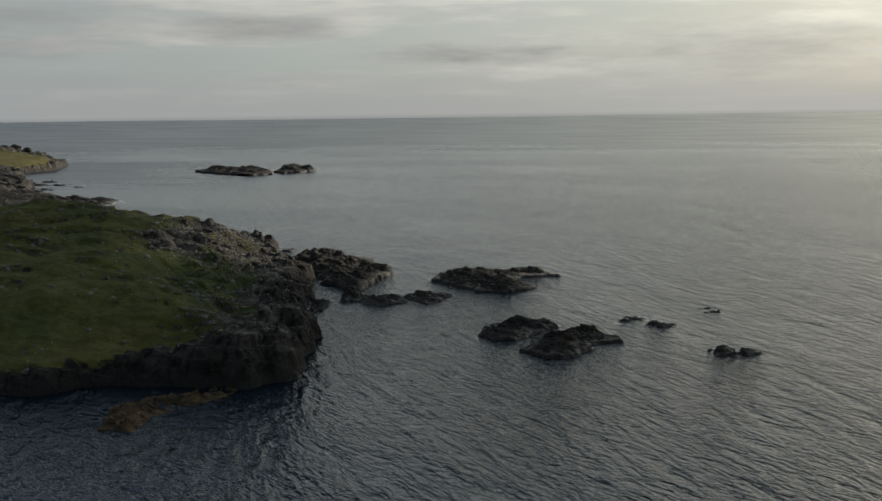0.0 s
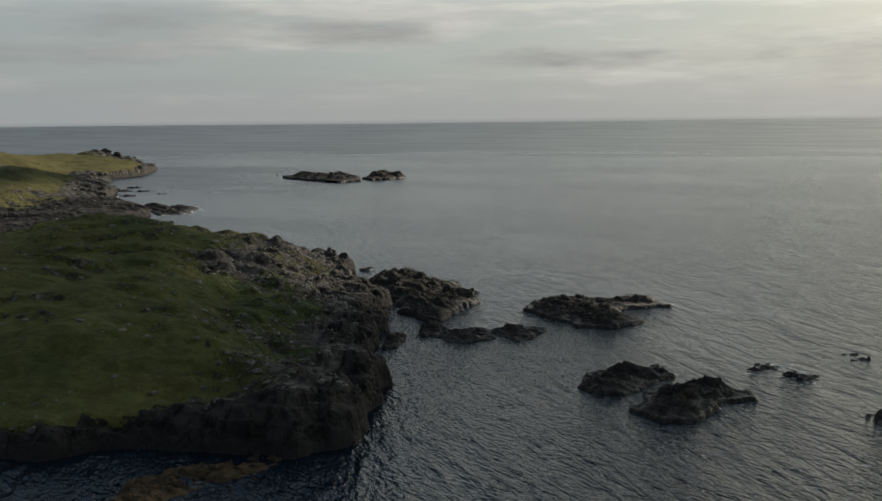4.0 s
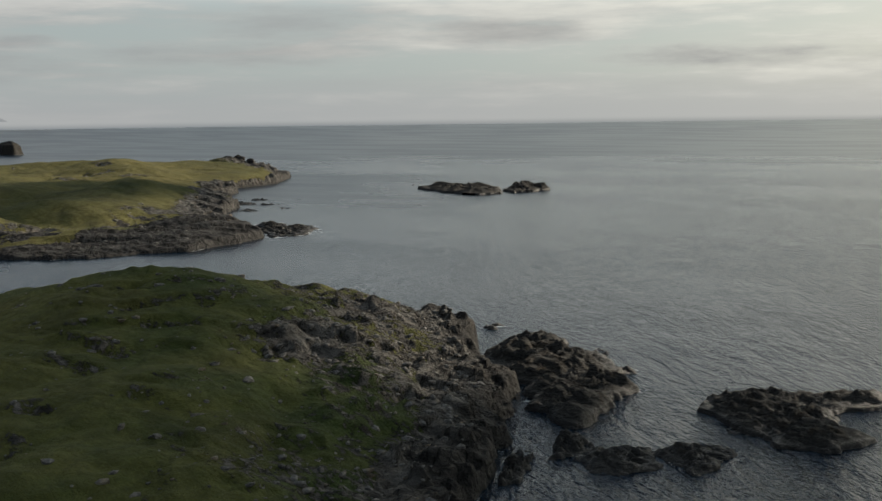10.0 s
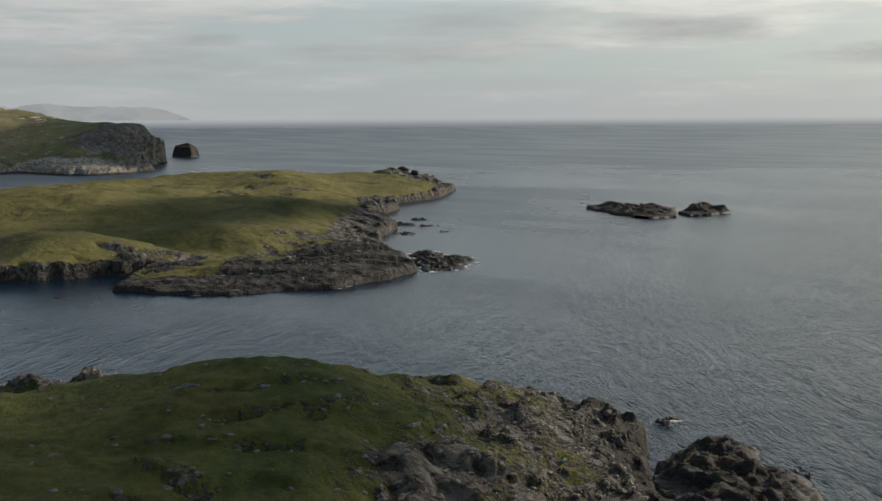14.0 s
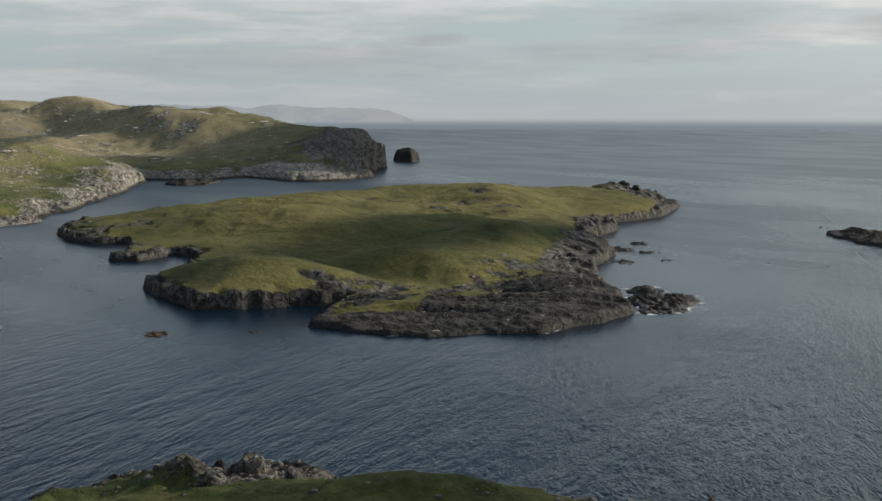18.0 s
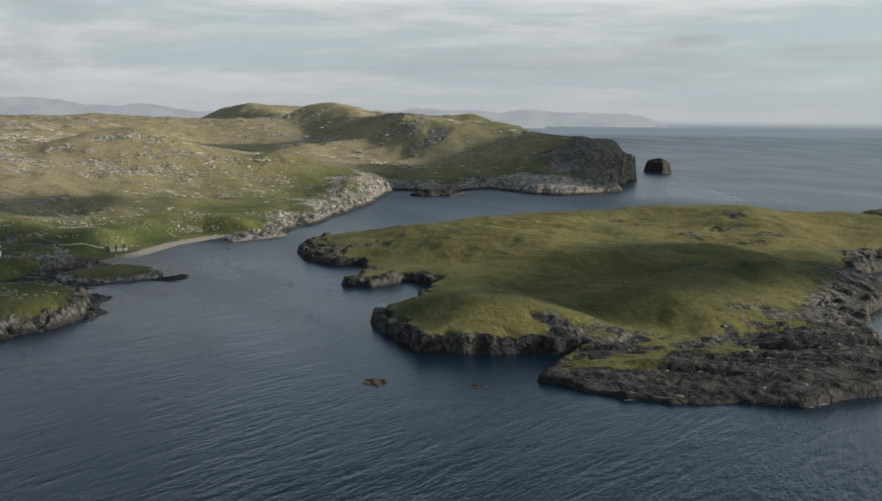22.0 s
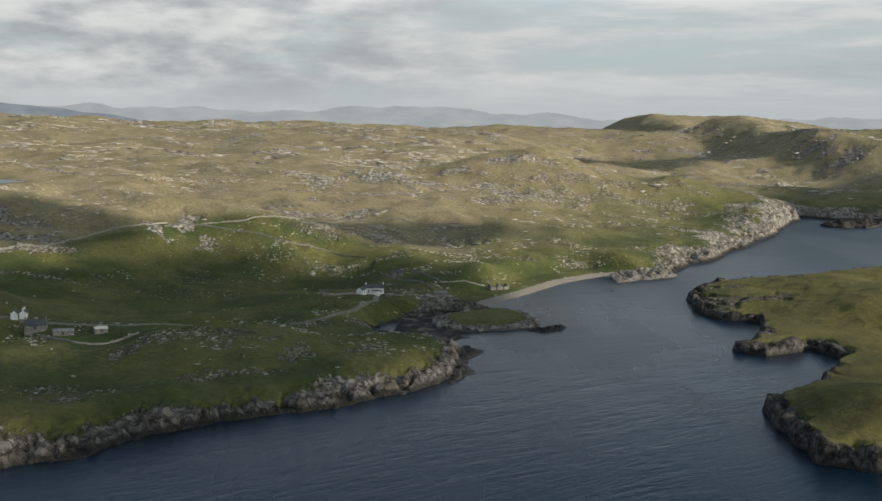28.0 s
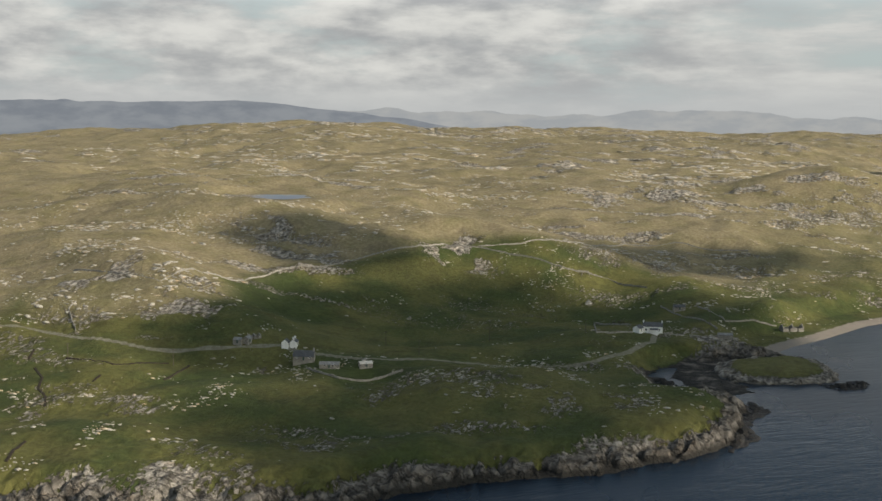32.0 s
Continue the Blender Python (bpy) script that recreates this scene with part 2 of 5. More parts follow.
MAT_ISLET = land_material("islet_turf_and_rock", (0.060, 0.082, 0.027, 1), (0.135, 0.134, 0.048, 1), (0.20, 0.175, 0.09, 1), (0.10, 0.092, 0.08, 1), (0.42, 0.39, 0.345, 1), tide_top=2.9)


def rock_material(name, dark, pale, tide_level=1.6):
    mat, n = material(name)
    at = n.add("ShaderNodeTexCoord").outputs["Object"]
    grain = n.noise(n.stretch(at, (0.6, 0.6, 1.7), 0.5), 0.7, 8.0, 0.68)
    colour = n.mix(n.ramp(grain, 0.35, 0.68), dark, pale)
    colour = n.mix(n.ramp(n.noise(at, 0.15, 4.0), 0.52, 0.68, 0.0, 0.7), colour, n.mix(1.0, colour, (1.25, 0.95, 0.6, 1), "MULTIPLY"))
    height = n.add("ShaderNodeSeparateXYZ", {0: at}).outputs[2]
    tide = n.ramp(n.math("ADD", height, n.math("MULTIPLY", n.noise(at, 0.5), 1.6)), tide_level, tide_level + 1.6, 1.0, 0.0)
    colour = n.mix(tide, colour, (0.022, 0.020, 0.018, 1))
    finish(n, colour, n.ramp(tide, 0, 1, 0.85, 0.45), grain, 1.0, 1.5, spec=0.3)
    return mat


MAT_SKERRY = rock_material("dark_skerry_rock", (0.013, 0.012, 0.011, 1), (0.050, 0.045, 0.038, 1))
MAT_STONE = rock_material("pale_lichened_stone", (0.26, 0.245, 0.22, 1), (0.58, 0.55, 0.49, 1), -40.0)
MAT_WEED = rock_material("weedy_brown_reef", (0.028, 0.020, 0.011, 1), (0.125, 0.082, 0.038, 1), -40.0)
MAT_NEAR_STONE = rock_material("grey_lichened_stone", (0.07, 0.066, 0.062, 1), (0.27, 0.255, 0.23, 1), -40.0)

# open water
mat_sea, n = material("open_sea")
at = n.add("ShaderNodeTexCoord").outputs["Object"]
swell = n.noise(n.lean(at, 118, 70.0, 17.0), 1.0, 2.0, 0.5)
chop = n.math("ABSOLUTE", n.math("SUBTRACT", n.noise(n.lean(at, 126, 21.0, 5.6), 1.0, 3.0, 0.5), 0.5))
ripple = n.math("ABSOLUTE", n.math("SUBTRACT", n.noise(n.lean(at, 142, 5.5, 2.1), 1.0, 3.0, 0.6), 0.5))
gust = n.ramp(n.noise(n.stretch(at, (0.5, 1.4, 1.0), 0.9), 0.006, 4.0, 0.55), 0.36, 0.64)
slick = n.ramp(n.noise(n.lean(at, 150, 300.0, 75.0), 1.0, 6.0, 0.62), 0.52, 0.62)
waves = n.math("SUBTRACT", n.math("MULTIPLY", swell, 2.0), n.math("ADD", n.math("MULTIPLY", chop, 3.0), n.math("MULTIPLY", ripple, 1.5)))
offing = n.add("ShaderNodeVectorMath", {0: at, 1: (-120.0, 240.0, 0.0)}, operation="DISTANCE").outputs["Value"]
waves = n.math("MULTIPLY", waves, n.ramp(offing, 600.0, 1900.0, 1.0, 0.0))
lee = n.ramp(n.add("ShaderNodeVectorMath", {0: at, 1: (-960.0, 410.0, 0.0)}, operation="DISTANCE").outputs["Value"], 470.0, 940.0, 0.12, 1.0)
waves = n.math("MULTIPLY", n.math("MULTIPLY", waves, lee), n.ramp(slick, 0, 1, 1.0, 0.72))
foam_edge = n.math("MULTIPLY", n.attribute("foam"), n.ramp(n.noise(at, 0.16, 6.0, 0.7), 0.44, 0.66))
foam = n.ramp(foam_edge, 0.22, 0.5)
body = n.mix(foam, (0.002, 0.009, 0.019, 1), (0.62, 0.65, 0.66, 1))
rough = n.math("ADD", n.math("ADD", n.ramp(gust, 0, 1, 0.12, 0.16), n.ramp(offing, 400.0, 1900.0, 0.0, 0.16)), n.math("ADD", n.math("MULTIPLY", foam, 0.5), n.ramp(lee, 0.12, 1.0, 0.12, 0.0)))
finish(n, body, rough, waves, 1.0, 1.0, spec=0.5)
mat_sea.node_tree.nodes["Principled BSDF"].inputs["IOR"].default_value = 1.345


# glows evenly: distance haze is painted into the hill colour
def painted_haze_material(name, a, b):
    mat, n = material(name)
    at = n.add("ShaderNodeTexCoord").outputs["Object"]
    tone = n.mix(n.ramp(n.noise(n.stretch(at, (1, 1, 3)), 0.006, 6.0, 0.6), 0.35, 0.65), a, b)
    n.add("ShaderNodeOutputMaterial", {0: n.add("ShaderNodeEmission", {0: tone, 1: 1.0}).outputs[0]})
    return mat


MAT_BLUE_HILLS = painted_haze_material("blue_haze_glow_hills", (0.185, 0.21, 0.245, 1), (0.245, 0.27, 0.30, 1))
MAT_PALE_HILLS = painted_haze_material("pale_haze_glow_hills", (0.315, 0.34, 0.365, 1), (0.375, 0.39, 0.40, 1))

mat_loch, n = material("loch_water")
at = n.add("ShaderNodeTexCoord").outputs["Object"]
finish(n, n.mix(n.noise(at, 0.05), (0.03, 0.06, 0.11, 1), (0.05, 0.085, 0.14, 1)), 0.3, n.noise(at, 0.6, 4.0), 0.2, 0.1)

# ---- relief helpers ----


def lattice(ix, iy, seed):
    h = (ix * 374761393 + iy * 668265263 + seed * 974634721) & 0xFFFFFFFF
    h = ((h ^ (h >> 13)) * 1274126177) & 0xFFFFFFFF
    return ((h ^ (h >> 16)) & 0xFFFF) / 65535.0


def value_noise(x, y, seed):
    ix, iy = np.floor(x).astype(np.int64), np.floor(y).astype(np.int64)
    fx, fy = x - ix, y - iy
    fx, fy = fx * fx * fx * (fx * (fx * 6 - 15) + 10), fy * fy * fy * (fy * (fy * 6 - 15) + 10)
    a, b = lattice(ix, iy, seed), lattice(ix + 1, iy, seed)
    c, d = lattice(ix, iy + 1, seed), lattice(ix + 1, iy + 1, seed)
    return (a * (1 - fx) + b * fx) * (1 - fy) + (c * (1 - fx) + d * fx) * fy


def fbm(x, y, size, octaves=5, seed=0, gain=0.5):
    """Fractal relief between -1 and 1; size: metres of its largest lumps."""
    total, amp, norm = 0.0, 1.0, 0.0
    x, y = x / size, y / size
    for k in range(octaves):
        total = total + amp * (2 * value_noise(x, y, seed + k) - 1)
        norm += amp
        x, y, amp = x * 1.8 + y * 0.9 + 7.3, y * 1.8 - x * 0.9 + 3.1, amp * gain
    return total / norm * 1.6


def ridged(x, y, size, octaves=4, seed=0):
    return 1 - 2 * np.abs(fbm(x, y, size, octaves, seed))


def step(a, b, v):
    t = np.clip((v - a) / (b - a), 0, 1)
    return t * t * (3 - 2 * t)


def inside_by(outline, x, y):
    """Metres inside an outline (negative outside)."""
    p = np.array(outline, float)
    q = np.roll(p, -1, 0)
    best = np.full(x.shape, 1e12)
    odd = np.zeros(x.shape, bool)
    for (ax, ay), (bx, by) in zip(p, q):
        dx, dy = bx - ax, by - ay
        t = np.clip(((x - ax) * dx + (y - ay) * dy) / (dx * dx + dy * dy), 0, 1)
        best = np.minimum(best, (x - ax - t * dx) ** 2 + (y - ay - t * dy) ** 2)
        if ay != by:
            odd ^= ((ay > y) != (by > y)) & (x < (bx - ax) * (y - ay) / (by - ay) + ax)
    return np.where(odd, 1, -1) * np.sqrt(best)


def near_line(line, x, y):
    """Metres from an open line."""
    best = np.full(x.shape, 1e12)
    for (ax, ay), (bx, by) in zip(line[:-1], line[1:]):
        dx, dy = bx - ax, by - ay
        t = np.clip(((x - ax) * dx + (y - ay) * dy) / (dx * dx + dy * dy), 0, 1)
        best = np.minimum(best, (x - ax - t * dx) ** 2 + (y - ay - t * dy) ** 2)
    return np.sqrt(best)


def bumps(hills, x, y):
    """Hills: x, y, rise, half width, half length, turn of the length in degrees from +x."""
    z = 0.0
    for hx, hy, rise, w, l, turn in hills:
        c, s = math.cos(radians(turn)), math.sin(radians(turn))
        u, v = (x - hx) * c + (y - hy) * s, (y - hy) * c - (x - hx) * s
        z = z + rise * np.exp(-((u / l) ** 2) - (v / w) ** 2)
    return z


def sheet_mesh(name, x, y, z, keep=None, masks=None, without=None):
    """A mesh of a rows x columns grid; keep: which corners are used; masks: named values at the corners."""
    rows, cols = x.shape
    index = np.arange(rows * cols).reshape(rows, cols)
    quads = np.stack([index[:-1, :-1], index[:-1, 1:], index[1:, 1:], index[1:, :-1]], -1).reshape(-1, 4)
    co = np.stack([x, y, z], -1).reshape(-1, 3)
    used = np.ones(rows * cols, bool)
    if keep is not None:
        wanted = keep.ravel()[quads].any(1)
        if without is not None:
            wanted &= ~without.ravel()[quads].any(1)
        quads = quads[wanted]
        used = np.zeros(rows * cols, bool)
        used[quads.ravel()] = True
        quads = (np.cumsum(used) - 1)[quads]
        co = co[used]
    a, b, c = co[quads[:, 0]], co[quads[:, 1]], co[quads[:, 2]]
    if len(quads) and np.cross(b - a, c - a)[:, 2].mean() < 0:
        quads = quads[:, ::-1]
    me = bpy.data.meshes.new(name)
    me.vertices.add(len(co))
    me.vertices.foreach_set("co", co.astype(np.float32).ravel())
    me.loops.add(quads.size)
    me.loops.foreach_set("vertex_index", quads.astype(np.int32).ravel())
    me.polygons.add(len(quads))
    me.polygons.foreach_set("loop_start", np.arange(0, quads.size, 4, dtype=np.int32))
    me.update(calc_edges=True)
    me.validate()
    me.polygons.foreach_set("use_smooth", np.ones(len(me.polygons), bool))
    for key, values in (masks or {}).items():
        me.attributes.new(key, "FLOAT", "POINT").data.foreach_set("value", np.broadcast_to(values, x.shape).astype(np.float32).ravel()[used])
    return me


def grid(x0, x1, y0, y1, pitch):
    return np.meshgrid(np.arange(x0, x1 + pitch, pitch), np.arange(y0, y1 + pitch, pitch))


def crags(x, y, size, seed):
    """Blocky broken rock: lumps with steep sides."""
    v = fbm(x + 0.35 * size * fbm(x, y, size * 0.7, 3, seed + 50), y * 1.4, size, 5, seed, 0.62)
    s = np.floor(v * 4) / 4
    return 0.6 * v + 0.4 * (s + step(0.6, 1.0, v * 4 - np.floor(v * 4)) / 4)


def ledges(x, y, z, pitch, seed):
    """What turns a slope into tilted rock ledges of that height."""
    w = (z + 0.16 * x + 0.07 * y + 0.5 * pitch * fbm(x, y, 9 * pitch, 4, seed)) / pitch
    f = w - np.floor(w)
    return (step(0.35, 0.95, f) - f) * pitch


# ---- outlines (plan, metres) ----
ISLE_NEAR = [(-92, 184), (-84, 194), (-69, 200), (-55, 207), (-51, 217), (-56, 236), (-66, 262), (-80, 274), (-90, 295), (-103, 318), (-110, 328), (-124, 352),
             (-142, 363), (-150, 376), (-160, 388), (-172, 396), (-195, 398), (-222, 378), (-245, 350), (-256, 338), (-272, 334), (-290, 318), (-306, 296), (-312, 268),
             (-300, 240), (-270, 214), (-235, 196), (-190, 184), (-150, 174), (-115, 172)]
ISLE_MID = [(-941, 440), (-893, 431), (-858, 440), (-846, 462), (-800, 452), (-759, 421), (-745, 438), (-762, 468), (-735, 478), (-700, 458), (-661, 439), (-637, 404),
            (-599, 399), (-569, 403), (-552, 398), (-540, 424), (-534, 452), (-524, 472), (-505, 448), (-485, 424), (-467, 435), (-447, 447), (-435, 459), (-430, 485),
            (-410, 502), (-420, 523), (-420, 545), (-431, 571), (-461, 592), (-506, 619), (-562, 662), (-600, 712), (-650, 742), (-690, 770), (-720, 830), (-770, 873),
            (-787, 946), (-830, 1000), (-863, 1045), (-900, 1062), (-960, 1050), (-1010, 990), (-1080, 930), (-1110, 840), (-1105, 740), (-1080, 640), (-1030, 540), (-985, 470)]
MAIN_COAST = [(-521, 11), (-526, 56), (-541, 92), (-560, 124), (-581, 140), (-606, 163), (-614, 180), (-622, 203), (-640, 227), (-662, 249), (-695, 270), (-719, 270),
              (-756, 280), (-775, 260), (-792, 242), (-818, 232), (-838, 240), (-858, 255), (-879, 294), (-915, 312), (-946, 333), (-1004, 366), (-1039, 399), (-1052, 434),
              (-1079, 463), (-1128, 485), (-1177, 526), (-1284, 585), (-1412, 650), (-1515, 696), (-1609, 744)]
MAIN_NORTH = [(-1580, 773), (-1569, 822), (-1603, 890), (-1505, 897), (-1456, 921), (-1461, 972), (-1505, 1043), (-1607, 1103), (-1681, 1171), (-1752, 1228), (-1870, 1243),
              (-2050, 1257), (-2300, 1290), (-2600, 1420), (-3000, 1500), (-3350, 1750), (-3700, 1900), (-4300, 2000)]
MAIN_REST = [(-4700, 1500), (-4800, 600), (-4780, -400), (-4500, -1500), (-4000, -2400), (-2900, -2500), (-1700, -1700), (-900, -900), (-560, -350), (-500, -80)]

# ---- the sea ----
HUB = (-120.0, 240.0)


def ring_grid(a0, a1, count, radii):
    turn, r = np.meshgrid(np.radians(np.linspace(a0, a1, count)), radii)
    return HUB[0] - np.sin(turn) * r, HUB[1] + np.cos(turn) * r, r


def sea():
    radii = np.concatenate([[0.5], np.geomspace(40, 900, 330)[:-1], np.geomspace(900, 4960, 110)])
    turn, r = np.meshgrid(np.radians(np.concatenate([np.linspace(-40, 140, 900)[:-1], np.linspace(140, 320, 181)])), radii)
    x, y = HUB[0] - np.sin(turn) * r, HUB[1] + np.cos(turn) * r
    z = 30 * step(3200, 5200, r) ** 1.0
    foam = np.zeros(x.shape)
    inner = r < 2200
    for outline, surf in [(ISLE_NEAR, 0.45), (ISLE_MID, 0.62)] + [(s[0], 1.0 if s[2] in (33, 37, 39, 41, 49, 51, 53) else 0.42) for s in SKERRY_PLAN]:
        d = np.full(x.shape, 1e3)
        (xa, ya), (xb, yb) = np.min(outline, 0) - 16, np.max(outline, 0) + 16
        close = inner & (x > xa) & (x < xb) & (y > ya) & (y < yb)
        d[close] = -inside_by(outline, x[close], y[close])
        foam = np.maximum(foam, surf * step(12.0 * surf, -2.0, d) * (0.75 + 0.5 * fbm(x, y, 60, 3, 77)) * step(-750, -450, x - 0.3 * (y - 500)))
    me = sheet_mesh("sea", x, y, z, None, {"foam": foam})
    me.materials.append(mat_sea)
    return tagged(new("water", me), "wind-rippled grey-blue open sea under cloud", "sea", kind="structure")


# ---- skerries: outline, height, seed, label ----
SKERRY_PLAN = [
    ([(-151, 379), (-157, 395), (-152, 408), (-146, 410), (-125, 396), (-109, 384), (-112, 375), (-96, 370), (-98, 357), (-97, 345), (-95, 333), (-104, 334), (-110, 338), (-124, 356), (-141, 368)], 6.5, 3, "broad black tidal skerry beside the near isle's channel"),
    ([(-78, 356), (-82, 370), (-78, 382), (-62, 386), (-50, 396), (-42, 386), (-51, 372), (-42, 356), (-44, 346), (-53, 340), (-62, 344), (-70, 355)], 5.0, 5, "long low black skerry with a notched shore"),
    ([(-92, 317), (-94, 324), (-90, 328), (-84, 321), (-85, 312), (-88, 309)], 3.2, 7, "small rounded black rock in the tide"),
    ([(-85, 312), (-85, 320), (-75, 327), (-67, 317), (-70, 309), (-79, 308)], 3.5, 9, "low black skerry in a chain of rocks"),
    ([(-72, 325), (-71, 333), (-64, 335), (-59, 333), (-57, 322), (-61, 317), (-67, 322)], 3.2, 11, "low black skerry at the end of the chain"),
    ([(-87, 291), (-94, 304), (-92, 310), (-88, 304), (-85, 294)], 3.5, 13, "narrow black rock under the isle's cliff"),
    ([(-27, 276), (-29, 287), (-24, 299), (-15, 303), (-10, 294), (-14, 281), (-17, 274), (-23, 273)], 4.2, 15, "humped black skerry in open water"),
    ([(-11, 264), (-12, 282), (-8, 288), (-2, 290), (6, 285), (10, 279), (6, 269), (5, 260), (-2, 256)], 5.0, 17, "humped black skerry with pale bird droppings"),
    ([(-33, 272), (-30, 280), (-28, 277), (-29, 271)], 1.0, 19, "small wave-washed black rock in open water"),
    ([(17, 338), (23, 340), (27, 333), (22, 329)], 1.6, 21, "small flat black rock"),
    ([(3, 305), (1, 318), (9, 322), (12, 314), (7, 309), (5, 302)], 1.8, 23, "flat black reef awash"),
    ([(11, 303), (13, 312), (21, 311), (19, 301), (15, 299)], 1.4, 25, "flat black reef awash beside its neighbour"),
    ([(35, 275), (38, 281), (41, 285), (47, 280), (42, 274), (38, 272)], 2.2, 27, "small pointed black rock"),
    ([(-61, 169), (-70, 182), (-68, 190), (-64, 194), (-58, 198), (-52, 204), (-54, 194), (-56, 181), (-57, 176), (-55, 169)], 2.8, 29, "weedy brown reef below the isle's south shore"),
    ([(-175, 414), (-177, 424), (-171, 422), (-168, 413)], 2.0, 31, "small black rock beyond the gully"),
    ([(-612, 962), (-600, 978), (-575, 985), (-545, 978), (-522, 950), (-508, 925), (-514, 907), (-550, 912), (-585, 934)], 8.0, 33, "far humped black skerry"),
    ([(-531, 985), (-535, 1005), (-515, 1012), (-490, 990), (-492, 960), (-500, 940), (-516, 955)], 8.5, 35, "far rounded black skerry split from its neighbour"),
    ([(-452, 589), (-484, 622), (-486, 638), (-462, 625), (-450, 632), (-424, 608), (-420, 588), (-428, 577)], 4.5, 37, "low black reef off the middle isle"),
    ([(-574, 684), (-584, 706), (-563, 704), (-556, 690)], 2.2, 39, "small black rock in surf"),
    ([(-610, 742), (-596, 756), (-588, 748), (-600, 735)], 2.0, 41, "small black rock in surf"),
    ([(-622, 722), (-634, 742), (-622, 752), (-606, 738), (-610, 726)], 2.6, 49, "low black reef in surf off the middle isle"),
    ([(-640, 764), (-652, 776), (-640, 786), (-630, 774)], 2.2, 51, "small black rock in surf off the middle isle"),
    ([(-560, 716), (-568, 724), (-560, 730), (-552, 722)], 1.6, 53, "small black rock awash off the middle isle"),
    ([(-818, 312), (-826, 326), (-836, 331), (-829, 340), (-816, 336), (-806, 322)], 3.2, 55, "jagged dark rocks at the islet's seaward end"),
    ([(-505.9, 359.3), (-512.0, 362.3), (-510.4, 365.9), (-506.1, 370.3), (-499.7, 368.9), (-496.3, 362.5), (-499.5, 359.0)], 2.6, 43, "weedy brown rock awash in the sound"),
    ([(-485.5, 397.6), (-488.0, 400.8), (-485.6, 404.8), (-482.1, 406.1), (-481.6, 401.4), (-482.3, 398.1)], 1.9, 45, "weedy rock barely awash in the sound"),
    ([(-1495, 729), (-1522, 756), (-1533, 804), (-1509, 820), (-1479, 777), (-1473, 750)], 9.5, 57, "broad low rock at the head of the bay"),
    ([(-776, 258), (-767, 278), (-754, 283), (-731, 274), (-709, 276), (-690, 273), (-680, 264), (-708, 261), (-743, 263)], 3.4, 61, "ragged dark reef at the foot of the croft point"),
    ([(-1039, 398), (-1086, 411), (-1106, 439), (-1078, 457), (-1051, 456), (-1033, 430), (-1020, 403)], 6.0, 63, "pale rock platform at the end of the beach"),
    ([(-93.4, 318.1), (-94.7, 319.5), (-97.2, 319.8), (-98.6, 318.1), (-97.3, 316.2), (-94.7, 316.3)], 1.6, 71, "small round black rock in the channel"),
    ([(-59.8, 350.2), (-61.4, 354.1), (-67.6, 355.4), (-68.5, 350.2), (-67.2, 344.9), (-61.8, 346.8)], 2.2, 73, "small black rock beside the long skerry"),
    ([(-68.2, 352.8), (-69.1, 354.7), (-70.7, 354.1), (-71.7, 352.8), (-71.0, 351.2), (-69.2, 350.9)], 1.4, 75, "small black rock beside the long skerry"),
    ([(-90.6, 309.3), (-92.3, 311.8), (-95.9, 312.7), (-96.8, 309.3), (-95.6, 306.9), (-92.6, 305.6)], 1.9, 77, "ragged black rock under the isle"),
    ([(-51.0, 354.3), (-54.5, 357.8), (-60.8, 359.1), (-63.9, 354.3), (-60.0, 350.1), (-54.1, 349.9)], 2.4, 79, "black rock joined to the long skerry at low water"),
    ([(-47.0, 230.6), (-47.8, 232.3), (-50.1, 232.8), (-50.8, 230.6), (-50.4, 228.3), (-48.2, 229.2)], 1.6, 81, "wave-washed black rock off the cliff"),
    ([(-45.5, 220.1), (-47.3, 222.2), (-49.3, 222.5), (-50.9, 220.1), (-49.3, 217.8), (-47.2, 218.0)], 1.6, 83, "wave-washed black rock off the cliff"),
    ([(-53.6, 203.3), (-55.1, 206.9), (-58.6, 206.2), (-60.1, 203.3), (-59.0, 200.7), (-55.0, 200.0)], 2.0, 85, "flat weedy rock below the cliff"),
    ([(40.3, 279.7), (38.7, 283.7), (34.3, 282.8), (31.1, 279.7), (33.4, 275.9), (38.0, 275.4)], 2.1, 87, "small black rock in open water"),
    ([(18.2, 306.1), (16.6, 309.7), (11.9, 310.6), (9.5, 306.1), (13.1, 302.8), (16.8, 301.5)], 2.1, 89, "flat black reef awash"),
    ([(-123.2, 403.4), (-124.6, 406.9), (-129.7, 407.4), (-131.7, 403.4), (-129.4, 400.4), (-124.5, 398.6)], 2.1, 91, "jagged black rock behind the broad skerry"),
    ([(-105.5, 384.6), (-108.7, 389.4), (-113.2, 389.5), (-115.0, 384.6), (-113.4, 379.2), (-109.2, 380.3)], 2.2, 93, "jagged black rock behind the broad skerry"),
    ([(-640, 978), (-652, 990), (-644, 996), (-634, 986)], 1.6, 59, "small far black rock awash"),
    ([(-975, 379), (-984, 388), (-974, 395), (-963, 383)], 1.5, 47, "low dark rock off the beach"),
]


